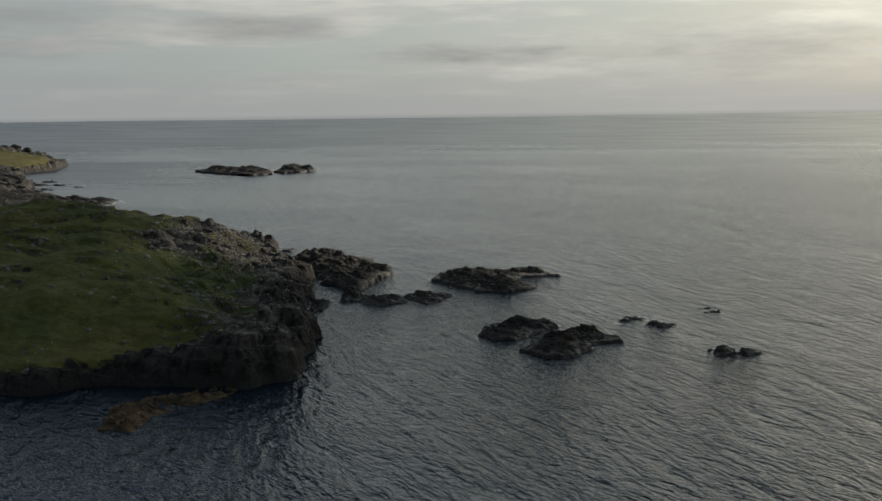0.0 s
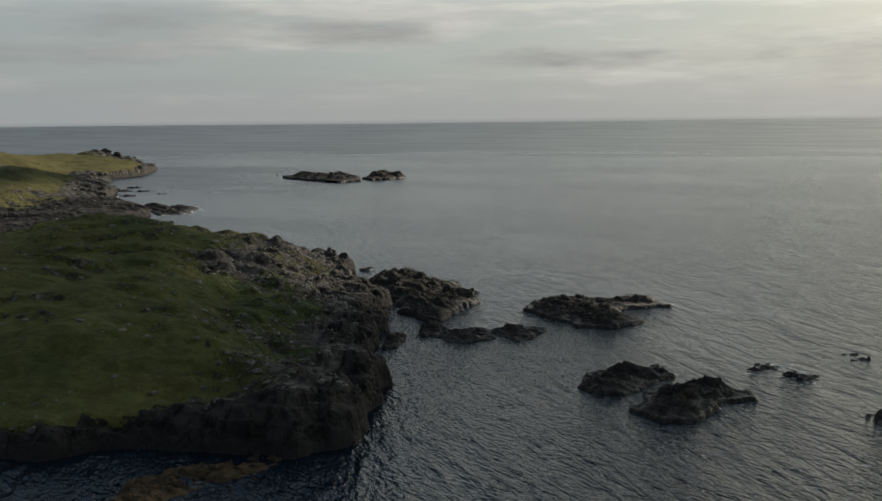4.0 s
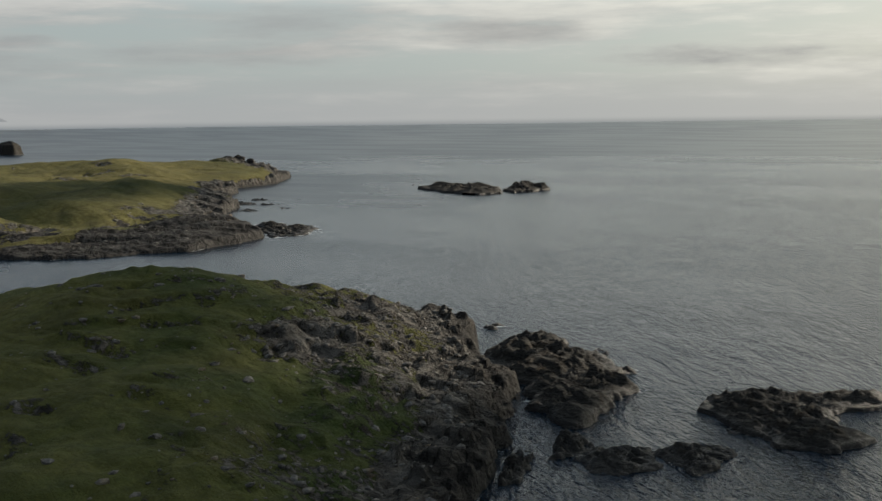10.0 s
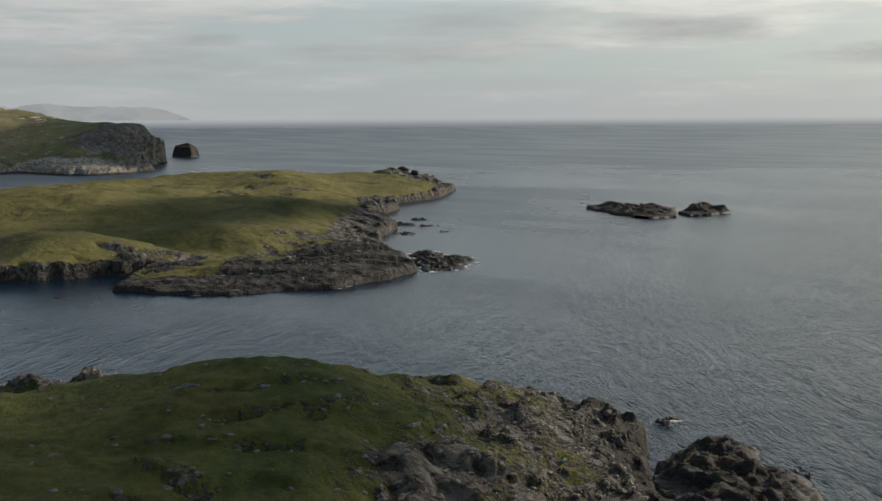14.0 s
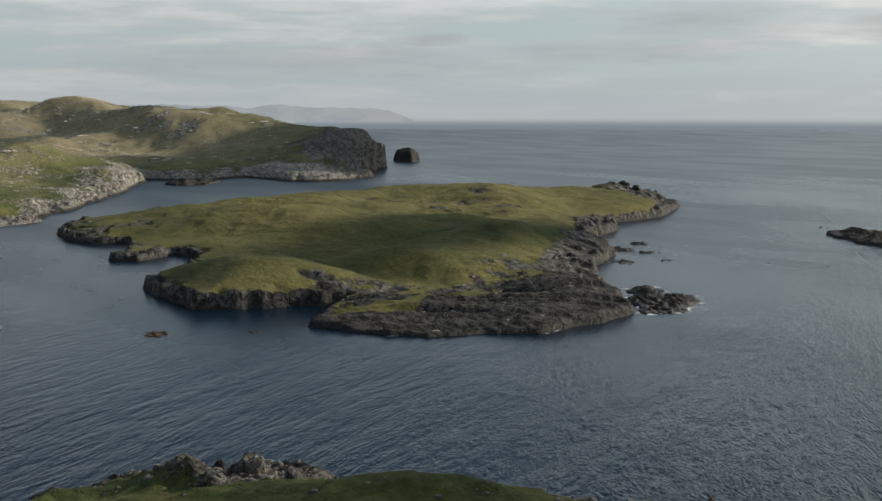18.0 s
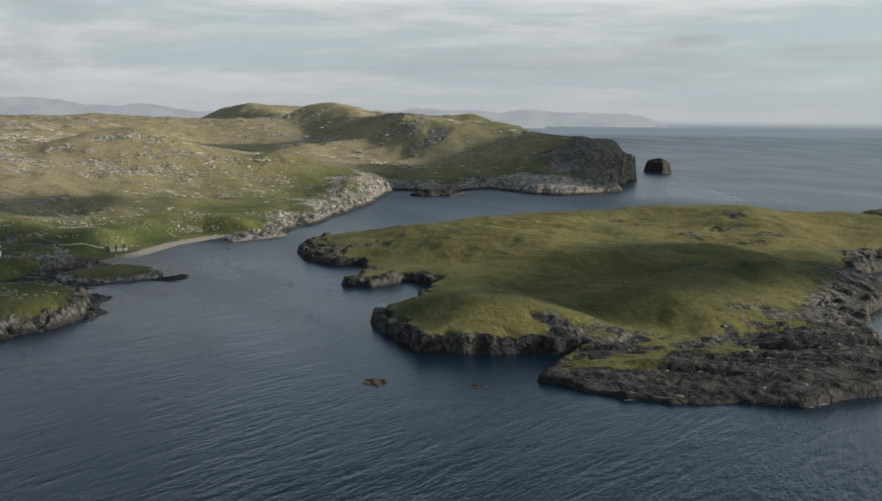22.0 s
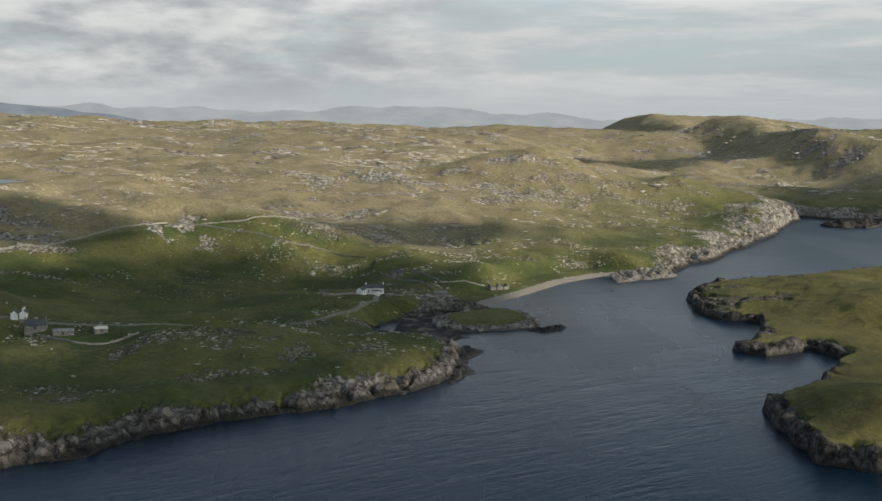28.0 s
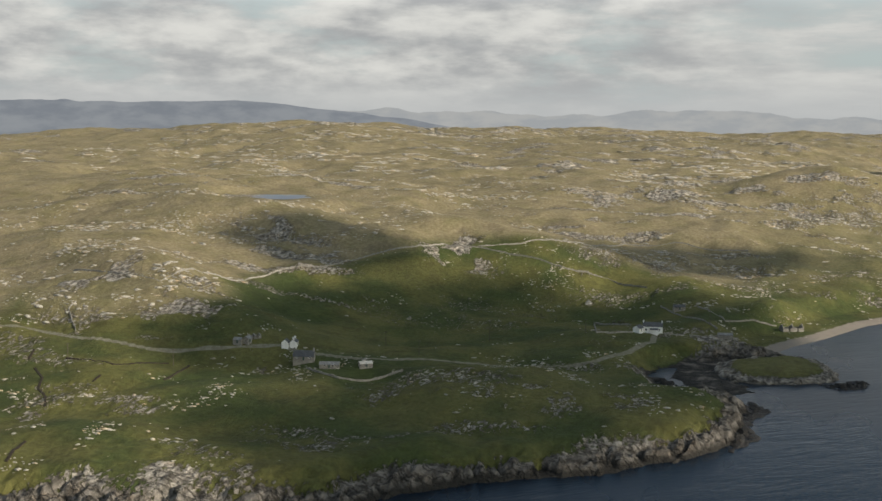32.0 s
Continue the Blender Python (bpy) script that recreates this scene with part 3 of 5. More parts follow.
def skerry(outline, height, seed, label):
    p = np.array(outline, float)
    lo, hi = p.min(0) - 5, p.max(0) + 5
    size = (hi - lo).max()
    pitch = max(0.35, size / 130)
    x, y = grid(lo[0], hi[0], lo[1], hi[1], pitch)
    d = inside_by(outline, x, y)
    reach = min(12.0, d.max()) if height < 8 else d.max()
    mat = MAT_WEED if "weedy" in label else MAT_NEAR_STONE if "pale" in label[:5] else MAT_SKERRY
    d = d + fbm(x, y, reach * 0.8, 5, seed) * reach * 0.3
    rise = step(-0.8, reach * 0.6, d)
    jag = np.clip(crags(x, y, reach * 0.8, seed + 1), -0.6, 0.45)
    grain = ridged(x * 0.5 + y * 0.3, y * 1.1 - x * 0.6, reach * 0.5, 4, seed + 3)
    z = -1.2 + height * 0.34 * step(-0.5, 0.5, d) + height * 0.62 * rise * (0.45 + 0.8 * jag + 0.25 * grain)
    z = z + rise * ledges(x, y, z, 1.5, seed + 6) + crags(x, y, 2.8, seed + 2) * 0.75 * rise + ridged(x, y * 0.7, 1.7, 3, seed + 4) * 0.18 + 0.5 * rise * ledges(y, -x, z, 0.9, seed + 8) + 0.2
    land, wet = d > -2.0, z < 0.9
    if height < 3:
        me = sheet_mesh("skerry", x, y, z, land)
        me.materials.append(mat)
        return tagged(new("skerry", me), label, "rock", group="skerries and reefs")
    root = tagged(new("skerry"), label, "rock", group="skerries and reefs")
    for name, keep, without in (("rock_crown", land & ~wet, None), ("tide_band", land & wet, land & ~wet)):
        me = sheet_mesh(name, x, y, z, keep, None, without)
        me.materials.append(mat)
        new(name, me).parent = root
    return root


def island(x, y, z, land, rock, masks, mat, label):
    """An isle: its turf and its rocky shore, each a sheet that meets the other."""
    root = tagged(new("island"), label, "island")
    masks = dict(masks, rock=rock)
    stony = rock > 0.5
    for name, keep, other in (("turf", land & ~stony, True), ("rock_shore", land & stony, False)):
        me = sheet_mesh(name, x, y, z, keep, masks, land & stony if other else None)
        me.materials.append(mat)
        new(name, me).parent = root
    return root


# ---- the near isle ----


def near_height(x, y):
    d = inside_by(ISLE_NEAR, x, y) + fbm(x, y, 16, 5, 101) * 4.0
    # a low sea cliff, then a long rocky slope up to the turf
    cliff = 8.0 + 3.0 * fbm(x, y, 50, 2, 103)
    z = -2.5 + (cliff + 2.5) * (0.72 * step(-1.0, 1.6, d) + 0.28 * step(1.6, 8.0, d)) + 11.0 * step(4, 62, d)
    z = z + bumps([(-196, 320, 9.0, 38, 60, 120), (-222, 285, 3.5, 40, 50, 120), (-170, 348, 4.5, 24, 34, 140), (-120, 240, -1.5, 40, 60, 40)], x, y) * step(0, 25, d)
    east = step(-235, -170, x + 0.25 * (y - 300))
    east = east * step(195, 240, y)
    rock = step(16 + 62 * east, 5 + 22 * east, d + fbm(x, y, 34, 5, 107) * (8 + 20 * east))
    rock = np.maximum(rock, step(0.35, 0.8, ridged(x * 0.6 + y * 0.35, y * 0.6 - x * 0.35, 16, 5, 109)) * 0.55 * step(-0.05, 0.3, fbm(x, y, 60, 3, 111)) * step(-290, -150, x))
    rock = np.maximum(rock, 0.9 * step(26, 10, np.hypot(x + 283, y - 305)) * step(-0.3, 0.2, fbm(x, y, 12, 4, 125)))
    z = z + 2.2 * step(26, 10, np.hypot(x + 283, y - 305))
    rock = rock * (1 - (0.50 - 0.08 * east + 0.26 * fbm(x, y, 22, 4, 131)) * step(7, 20, d))
    knob = step(30, 16, np.hypot((x + 288) * 0.8, y - 312) + 6 * fbm(x, y, 14, 3, 141))
    rock = np.maximum(rock, 0.95 * knob)
    z = z + knob * (1.0 + 1.6 * crags(x, y, 9, 143))
    # terraces: turf treads with broken rock risers
    w = (z + 0.05 * (y - x) + 3.2 * fbm(x, y, 48, 4, 137)) / 3.4
    f = w - np.floor(w)
    broken = step(-0.25, 0.3, fbm(x, y, 30, 4, 139)) * step(8, 20, d) * (0.25 + 0.75 * east)
    z = z + (step(0.35, 0.95, f) - f) * 2.0 * broken
    rock = np.maximum(rock, 0.47 * step(0.48, 0.62, f) * step(1.0, 0.86, f) * broken)
    grain = ridged(x * 0.45 + y * 0.3, y * 1.0 - x * 0.5, 9, 4, 127)
    gully = step(0.55, 0.95, ridged(x * 0.8 + y * 0.45, y * 0.8 - x * 0.45, 38, 3, 129))
    z = z + rock * (crags(x, y, 20, 113) * 3.0 + grain * 0.9 - 2.4 * gully) * step(-1.5, 3, d) + rock * crags(x, y, 5.0, 115) * 0.3 * step(-1.5, 3, d)
    z = z + np.minimum(1, rock * 1.5) * (ledges(x, y, z, 2.6, 133) + 0.5 * ledges(y, -x, z, 1.1, 135)) * step(-1.0, 2, d)
    z = z + fbm(x, y, 30, 4, 117) * 1.9 * step(2, 25, d) + fbm(x, y, 6, 4, 119) * 0.4
    return z, d, rock


def near_isle():
    x, y = grid(-325, -40, 160, 410, 0.62)
    z, d, rock = near_height(x, y)
    # dark: rock darkened towards the shore, farther inland on the south cliff
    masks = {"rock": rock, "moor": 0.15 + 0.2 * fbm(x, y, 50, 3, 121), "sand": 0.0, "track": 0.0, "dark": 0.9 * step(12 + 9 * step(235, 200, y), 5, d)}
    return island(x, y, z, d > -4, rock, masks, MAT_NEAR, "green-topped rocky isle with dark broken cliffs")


# ---- the middle isle ----


def mid_height(x, y):
    d = inside_by(ISLE_MID, x, y) + fbm(x, y, 24, 5, 201) * 2.8
    shelf = near_line([(-462, 455), (-424, 515), (-436, 565), (-470, 596)], x, y)
    flat = step(84, 56, shelf)
    cliff = 8.5 + 3.0 * fbm(x, y, 90, 2, 203) - 3.0 * flat
    z = -2.5 + (cliff + 2.5) * (step(-1.2, 1.8, d) * 0.78 + step(2, 22, d) * 0.22)
    z = z + 9.0 * step(15, 110, d) * (1 - flat)
    z = z + bumps([(-575, 452, 10, 38, 58, 20), (-640, 530, -6, 30, 80, 110), (-560, 560, 4, 40, 60, 130), (-760, 640, 5, 90, 150, 60), (-880, 860, 5, 90, 120, 60),
                   (-690, 575, -7.0, 36, 120, 100), (-930, 1000, 3, 40, 60, 20), (-870, 560, 5, 60, 110, 30), (-760, 780, -4, 40, 110, 120)], x, y) * step(0, 40, d) * (1 - flat)
    rock = step(9, 2.5, d + fbm(x, y, 34, 4, 207) * 5)
    slab = step(64, 52, shelf + 12 * fbm(x, y, 40, 4, 233))
    strip = step(-0.1, 0.3, fbm(0.5 * (0.6 * x + 0.8 * y), 2.4 * (0.8 * x - 0.6 * y), 60, 3, 249)) * step(16, 28, shelf)
    rock = np.maximum(rock, (0.95 - 0.60 * strip) * slab)
    # grass on the crest of the shelf
    rock = rock * (1 - 0.8 * step(11, 6, near_line([(-490, 445), (-485, 461), (-482, 479), (-492, 503)], x, y) + 7 * fbm(x, y, 18, 4, 259)))
    # the broken slope behind the shelf
    rock = np.maximum(rock, 0.72 * step(50, 58, shelf) * step(98, 74, shelf + 16 * fbm(x, y, 30, 4, 251)) * step(-0.6, 0.1, fbm(x, y, 16, 4, 225)))
    rock = np.maximum(rock, 0.85 * step(52, 22, near_line([(-540, 625), (-640, 730), (-720, 830)], x, y) + fbm(x, y, 50, 4, 223) * 26) * step(46, 22, d))
    rock = np.maximum(rock, 0.55 * step(0.25, 0.55, fbm(x, y, 26, 5, 239)) * step(0.0, 0.4, fbm(x, y, 150, 3, 241)))
    north = step(930, 1000, y + 0.2 * (x + 860))
    rock = np.maximum(rock, north * 0.8)
    z = z + north * (2.0 + 4.0 * crags(x, y, 30, 219)) * step(5, 20, d)
    # long tilted ledges along the shelf
    u, v = 0.6 * x + 0.8 * y, 0.8 * x - 0.6 * y
    z = z + slab * (1.3 * crags(u * 0.16, v, 15, 243) + 1.2 * ridged(u * 0.10, v, 14, 4, 245) + 0.15 * ridged(u * 0.2, v, 4, 3, 253)) * step(-1, 5, d)
    fault = step(0.72, 0.97, ridged(u * 0.22, v, 40, 3, 255)) * slab * step(2, 8, d)
    z = z + slab * 1.6 * fbm(u * 0.5, v, 34, 3, 257) * step(2, 10, d) - np.minimum(2.6 * fault, np.maximum(z - 0.6, 0))
    gully = step(0.5, 0.95, ridged(x, y, 30, 4, 247)) * step(0, 5, d) * step(30, 12, d) * (1 - slab)
    z = z - np.minimum(4.0 * gully * rock, np.maximum(z - 0.5, 0))
    grain = ridged(x * 0.3 + y * 0.5, y * 1.0 - x * 0.6, 16, 4, 227)
    z = z + rock * (1 - slab) * (crags(x, y, 16, 213) * 2.2 + grain * 1.2) * step(-2, 4, d) + rock * (1 - 0.8 * slab) * crags(x, y, 6, 215) * 0.4 * step(-2, 4, d)
    z = z + np.minimum(1, rock * 1.4) * (ledges(x, y, z, 3.0 - 1.4 * slab, 235) + 0.4 * (1 - slab) * ledges(-y, x, z, 1.6, 237)) * step(-1.0, 3, d)
    z = z + (fbm(x, y, 60, 4, 217) * 3.2 + fbm(x, y, 170, 3, 229) * 5.5 * (1 - flat) + fbm(x, y, 9, 4, 231) * 0.45) * step(5, 60, d)
    return z, d, rock


def mid_isle():
    x, y = grid(-1125, -395, 385, 1080, 1.35)
    z, d, rock = mid_height(x, y)
    # dark: wet shelf rock, and shade painted where it faces from the sun
    masks = {"rock": rock, "moor": 0.28 + 0.5 * fbm(x, y, 110, 3, 221) + 0.3 * step(-640, -800, x), "sand": 0.0, "track": 0.0, "dark": np.minimum(0.95, 0.4 * step(16, 6, d) + 0.25 + 0.6 * step(66, 44, near_line([(-480, 440), (-425, 520), (-480, 580)], x, y)))}
    return island(x, y, z, d > -6, rock, masks, MAT_MID, "broad grassy isle with a dark rock platform in front")


# ---- the mainland ----
MAIN = MAIN_COAST + MAIN_NORTH + MAIN_REST
HILLS = [
    (-1126.2, 80.7, 17, 60, 150, 70), (-940, 215, -5, 50, 70, 60), (-868, -130, 17, 40, 85, 62), (-875.5, 11.1, -13, 110, 190, 60), (-994.5, 150.7, -8, 70, 120, 60), (-699.0, 95.3, 6, 50, 90, 100),
    (-1293.2, 329.5, 12, 120, 200, 60), (-984.1, 317.9, 6, 35, 60, 60), (-1092.8, -99.2, 16, 60, 95, 70), (-2300, 150, 10, 300, 400, 0),
    # the rocky ridge before the valley, the valley, and the hills behind it
    (-1560, 390, 50, 100, 120, 100), (-1545, 590, 34, 60, 110, 100), (-2050, 760, -25, 120, 380, 60), (-2380, 650, -40, 160, 210, 70),
    (-2720, 850, 32, 150, 200, 70), (-3250, 950, -24, 260, 500, 90), (-2175, 1010, 22, 140, 350, 40), (-2560, 1290, 40, 190, 260, 155),
    (-1640, 1040, 16, 150, 200, 40),
    (-3000, -300, 10, 900, 1100, 30), (-2720, -900, 10, 420, 750, 115), (-3200, 380, -12, 350, 500, 0), (-2700, 460, 8, 160, 260, 90),
]
# the green croft land inside the hill dyke
CROFT_LAND = [(-480, -300), (-757.9, -157.3), (-823.6, -149.6), (-815.3, -82.9), (-868.6, -72.2), (-946.5, -55.9), (-971.6, -25.6), (-1026.4, 1.6), (-1075.6, 35), (-1112, 140), (-1095, 200), (-1062, 250), (-1048.3, 299.9), (-1053.4, 418.8), (-1090.4, 640.2), (-400, 640)]
TRACK = [(-741.2, -145.4), (-746.7, -127.2), (-733.1, -85.9), (-732.3, -44.0), (-748.5, -14.9), (-764.6, 18.6), (-757.5, 41.4), (-753.9, 68.7), (-775.1, 88.0), (-797.3, 124.9), (-785.8, 174.6), (-801.9, 191.2), (-827.3, 204.5), (-863.9, 218.2), (-890.4, 217.6)]
# bare knolls: x, y, size
CRAGS = [(-1451.9, 191.7, 75), (-792, -65, 60), (-824.2, -133.6, 60), (-1043.4, -120.4, 60), (-1070.2, 50.6, 50), (-1101.6, 184.5, 80), (-1149.5, 264.8, 80), (-639, -1.8, 34), (-712, 12, 26), (-703.5, 108.7, 34), (-623, -44, 40), (-701.2, 170.5, 30)]
LOCH = (-1195.4, -158.1, 67.0)


def main_height(x, y):
    raw = inside_by(MAIN, x, y)
    tip = step(880, 980, y) * step(-1200, -1400, x)
    d = raw + fbm(x, y, 34, 5, 301) * 5.0 + fbm(x, y, 9, 3, 351) * 2.0 + tip * 20 * fbm(x, y, 65, 4, 341)
    beach = step(48, 22, near_line([(-926.1, 299.8), (-969.4, 325.5), (-1020.4, 356.9), (-1055.7, 386.5)], x, y))
    beach2 = step(18, 8, near_line([(-757.0, 237.8), (-834.7, 228.0), (-856.0, 238.0)], x, y))
    sand = np.maximum(beach, beach2)
    north = step(820, 960, y) * step(-1200, -1400, x)
    cliff = 11.5 + 5.0 * fbm(x, y, 80, 3, 303) + 56.0 * north * step(940, 1160, y - 0.35 * (x + 1700))
    cliff = (cliff + 17.0 * np.exp(-((x + 1510) / 190) ** 2 - ((y - 660) / 80) ** 2)) * (1 - sand) + 2.0 * sand
    wall = step(-2.5, 7.0, d) * 0.58 + step(5, 30, d) * 0.42
    wall = wall * (1 - sand) + step(-9, 28, raw) * sand
    steep = step(-2, 4, d) * 0.66 + step(3, 46, d) * 0.34
    wall = wall * (1 - north) + steep * north
    z = -2.5 + (cliff + 2.5) * wall
    z = z + 56 * step(80, 620, raw) + 0.027 * np.maximum(0, raw - 480)
    z = z + bumps(HILLS, x, y) * step(20, 150, raw)
    r = np.hypot(x - HUB[0], y - HUB[1])
    z = z + fbm(x, y, 420, 4, 305) * 15 * step(150, 900, raw) + fbm(x, y, 90, 4, 307) * 2.8 * step(30, 200, raw)
    strand = step(420, 520, y) * step(-1750, -1600, x)
    rock = step(38 + 62 * strand, 12 + 12 * strand, d + fbm(x, y, 36, 5, 309) * (20 + 14 * strand)) * (1 - beach)
    rock = np.maximum(rock * (1 - (0.4 + 0.2 * fbm(x, y, 16, 4, 347)) * step(8, 18, d)), step(14, 6, d) * (1 - beach))
    clump = fbm(x * 1.15, y * 0.5 + x * 0.2, 26, 5, 311)
    out = 0.60 * step(0.0, 0.42, clump) * step(-0.25, 0.3, fbm(x, y, 260, 3, 313))
    for cx, cy, size in CRAGS:
        out = np.maximum(out, 0.66 * step(-0.4, 0.3, fbm(x, y, 24, 5, 333)) * step(size, size * 0.3, np.hypot(x - cx, y - cy) + 18 * fbm(x, y, 40, 3, 349)))
    rock = np.maximum(rock, north * 0.8 * step(130, 40, d + fbm(x, y, 70, 4, 337) * 60))
    field = step(330, 200, raw) * step(30, 60, raw)
    rock = np.maximum(rock, out * (1 - 0.25 * field) * step(26, 50, raw))
    z = z + rock * (crags(x, y, 18, 315) * 2.2 + ridged(x * 0.5, y * 1.0 + x * 0.4, 14, 4, 335) * 1.0) * step(-2, 6, d) + rock * crags(x, y, 8, 317) * 1.4 * step(-2, 6, d)
    z = z + np.minimum(1, rock * 1.4) * ledges(x, y, z, 3.2, 339) * step(-1.5, 4, d) * step(60, 25, raw)
    gully = step(0.5, 0.95, ridged(x, y, 26, 4, 353)) * step(0, 5, d) * step(34, 14, d) * (1 - sand)
    z = z - np.minimum(4.5 * gully * rock, np.maximum(z - 0.5, 0))
    cleft = step(0.62, 0.98, ridged(x + 0.3 * d, y - 0.2 * d, 9, 3, 357)) * step(-1, 3, d) * step(24, 10, d) * (1 - sand)
    z = z - np.minimum(2.2 * cleft, np.maximum(z - 0.3, 0))
    moor = step(-12, 25, -inside_by(CROFT_LAND, x, y) + fbm(x, y, 40, 3, 319) * 10) * step(40, 160, raw)
    moor = moor * (1 - 0.55 * step(330, 120, raw) * step(230, 330, y))
    moor = np.maximum(moor, 0.75 * step(78, 50, np.hypot(x + 826, y + 112)))
    line = near_line(TRACK, x, y)
    track = step(2.7, 1.1, line)
    bar = step(24, 9, near_line([(-800.3, 262.0), (-816.2, 249.0), (-840.2, 245.0), (-864.3, 258.0)], x, y) + 6 * fbm(x, y, 16, 4, 343))
    z = np.maximum(z, bar * (1.9 + 0.5 * fbm(x, y, 9, 4, 345)) - 1.2)
    d = np.maximum(d, bar * 4.0 - 9)
    pool = step(85, 48, np.hypot(x - LOCH[0], y - LOCH[1]))
    z = z * (1 - pool) + (LOCH[2] - 1.5) * pool
    return z, d, rock, moor, np.maximum(beach * step(30, 12, raw), 0.45 * bar * step(3.5, 1.5, z)), track, pool


def mainland():
    radii = np.concatenate([np.geomspace(340, 1500, 430)[:-1], np.geomspace(1500, 4900, 190)])
    x, y, r = ring_grid(36, 142, 1060, radii)
    z, d, rock, moor, sand, track, pool = main_height(x, y)
    # dark: headland shade put into the rock colour; coast rock darkened too
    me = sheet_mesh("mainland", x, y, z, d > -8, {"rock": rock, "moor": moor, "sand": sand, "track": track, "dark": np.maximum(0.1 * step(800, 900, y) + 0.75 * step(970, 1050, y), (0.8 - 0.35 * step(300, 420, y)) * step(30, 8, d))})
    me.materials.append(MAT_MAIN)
    return tagged(new("ground", me), "rolling green and brown moor with pale rock outcrops", "ground", kind="structure")


def tidal_islet():
    outline = [(-856.3, 256.0), (-869.3, 265.9), (-889.2, 296.7), (-880.9, 316.1), (-838.6, 328.1), (-818.8, 314.1), (-811.6, 288.0), (-813.2, 266.0), (-832.3, 254.0)]
    x, y = grid(-905, -800, 245, 338, 0.8)
    d = inside_by(outline, x, y) + fbm(x, y, 14, 5, 401) * 3.0
    z = -1.5 + 5.6 * (step(-1, 4, d) * 0.65 + step(3, 18, d) * 0.35) + 0.8 * step(10, 30, d)
    rock = step(15, 5, d + fbm(x, y, 20, 3, 403) * 5)
    z = z + rock * crags(x, y, 7, 405) * 1.0 * step(-1, 3, d)
    masks = {"rock": rock, "moor": 0.25, "sand": 0.0, "track": 0.0, "dark": 0.1}
    return island(x, y, z, d > -3, rock, masks, MAT_ISLET, "small grass-capped tidal islet ringed with grey rock")


def sea_stack():
    outline = [(-1945, 1402), (-1962, 1434), (-2000, 1444), (-2018, 1420), (-2002, 1390), (-1966, 1386)]
    x, y = grid(-2045, -1920, 1365, 1465, 1.6)
    d = inside_by(outline, x, y) + fbm(x, y, 20, 4, 501) * 3.0
    z = -2 + 22 * step(-1, 7, d) + 7 * step(5, 24, d) + crags(x, y, 14, 503) * 2.5 * step(0, 8, d)
    me = sheet_mesh("stack", x, y, z, d > -3)
    me.materials.append(MAT_SKERRY)
    return tagged(new("sea_stack", me), "blunt black sea stack off the headland", "sea stack")


def far_hills(a0, a1, radius, low, high, seed, ramp, mat, label, size=190, foot=-5.0):
    """A long ridge on the horizon, its haze put into a glowing colour."""
    turn = np.radians(np.linspace(a0, a1, 400))
    ends = np.minimum(np.sqrt(step(0, ramp, np.linspace(0, 1, 400))) if ramp > 0.2 else step(0, ramp, np.linspace(0, 1, 400)), step(1, 0.9, np.linspace(0, 1, 400)))
    top = (low + (high - low) * (0.5 + 0.5 * fbm(np.degrees(turn) * 40, turn * 0, size, 6, seed))) * ends
    rows = np.linspace(0, 1, 8)[:, None]
    r = radius + rows * 120 - 60
    prof = np.sin(rows * math.pi * 0.5)
    x, y = HUB[0] - np.sin(turn) * r, HUB[1] + np.cos(turn) * r
    me = sheet_mesh("far_hills", x, y, foot + np.maximum(0, top - foot) * prof + 0 * x)
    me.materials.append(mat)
    return tagged(new("backdrop", me), label, "hills", kind="structure")


sea()
mainland()
NEAR_ISLE = near_isle()
mid_isle()
tidal_islet()
sea_stack()
for plan in SKERRY_PLAN:
    skerry(*plan)
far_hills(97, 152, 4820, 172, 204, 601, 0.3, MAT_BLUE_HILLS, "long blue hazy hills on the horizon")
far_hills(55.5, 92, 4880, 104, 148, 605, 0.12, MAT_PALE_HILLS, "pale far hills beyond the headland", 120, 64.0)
far_hills(63.6, 67.6, 4450, 104, 128, 613, 0.05, MAT_PALE_HILLS, "far cliffs beyond the headland, glowing in a painted haze tone", 22, 60.0)
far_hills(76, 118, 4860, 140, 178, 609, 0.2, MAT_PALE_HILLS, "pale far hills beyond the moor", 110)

# ---- things on the land ----


def part(name, bm, mat, parent, label=""):
    """One mesh under a thing or under a part."""
    me = bpy.data.meshes.new(name)
    bm.to_mesh(me)
    bm.free()
    me.materials.append(mat)
    ob = new(name, me)
    ob.parent = parent
    return tagged(ob, label)


def box(bm, x0, x1, y0, y1, z0, z1, bevel=0.0):
    made = bmesh.ops.create_cube(bm, size=1.0)["verts"]
    bmesh.ops.transform(bm, matrix=Matrix.Translation(((x0 + x1) / 2, (y0 + y1) / 2, (z0 + z1) / 2)) @ Matrix.Diagonal((x1 - x0, y1 - y0, z1 - z0, 1)), verts=made)
    if bevel:
        bmesh.ops.bevel(bm, geom=[e for e in bm.edges if e.verts[0] in made], offset=bevel, segments=1, affect="EDGES")
    return bm


def prism(bm, profile, y0, y1):
    """A profile in x and z, drawn out along y."""
    a = [bm.verts.new((x, y0, z)) for x, z in profile]
    b = [bm.verts.new((x, y1, z)) for x, z in profile]
    bm.faces.new(a)
    bm.faces.new(b[::-1])
    for i in range(len(a)):
        j = (i + 1) % len(a)
        bm.faces.new((a[j], a[i], b[i], b[j]))
    bmesh.ops.recalc_face_normals(bm, faces=bm.faces)
    return bm


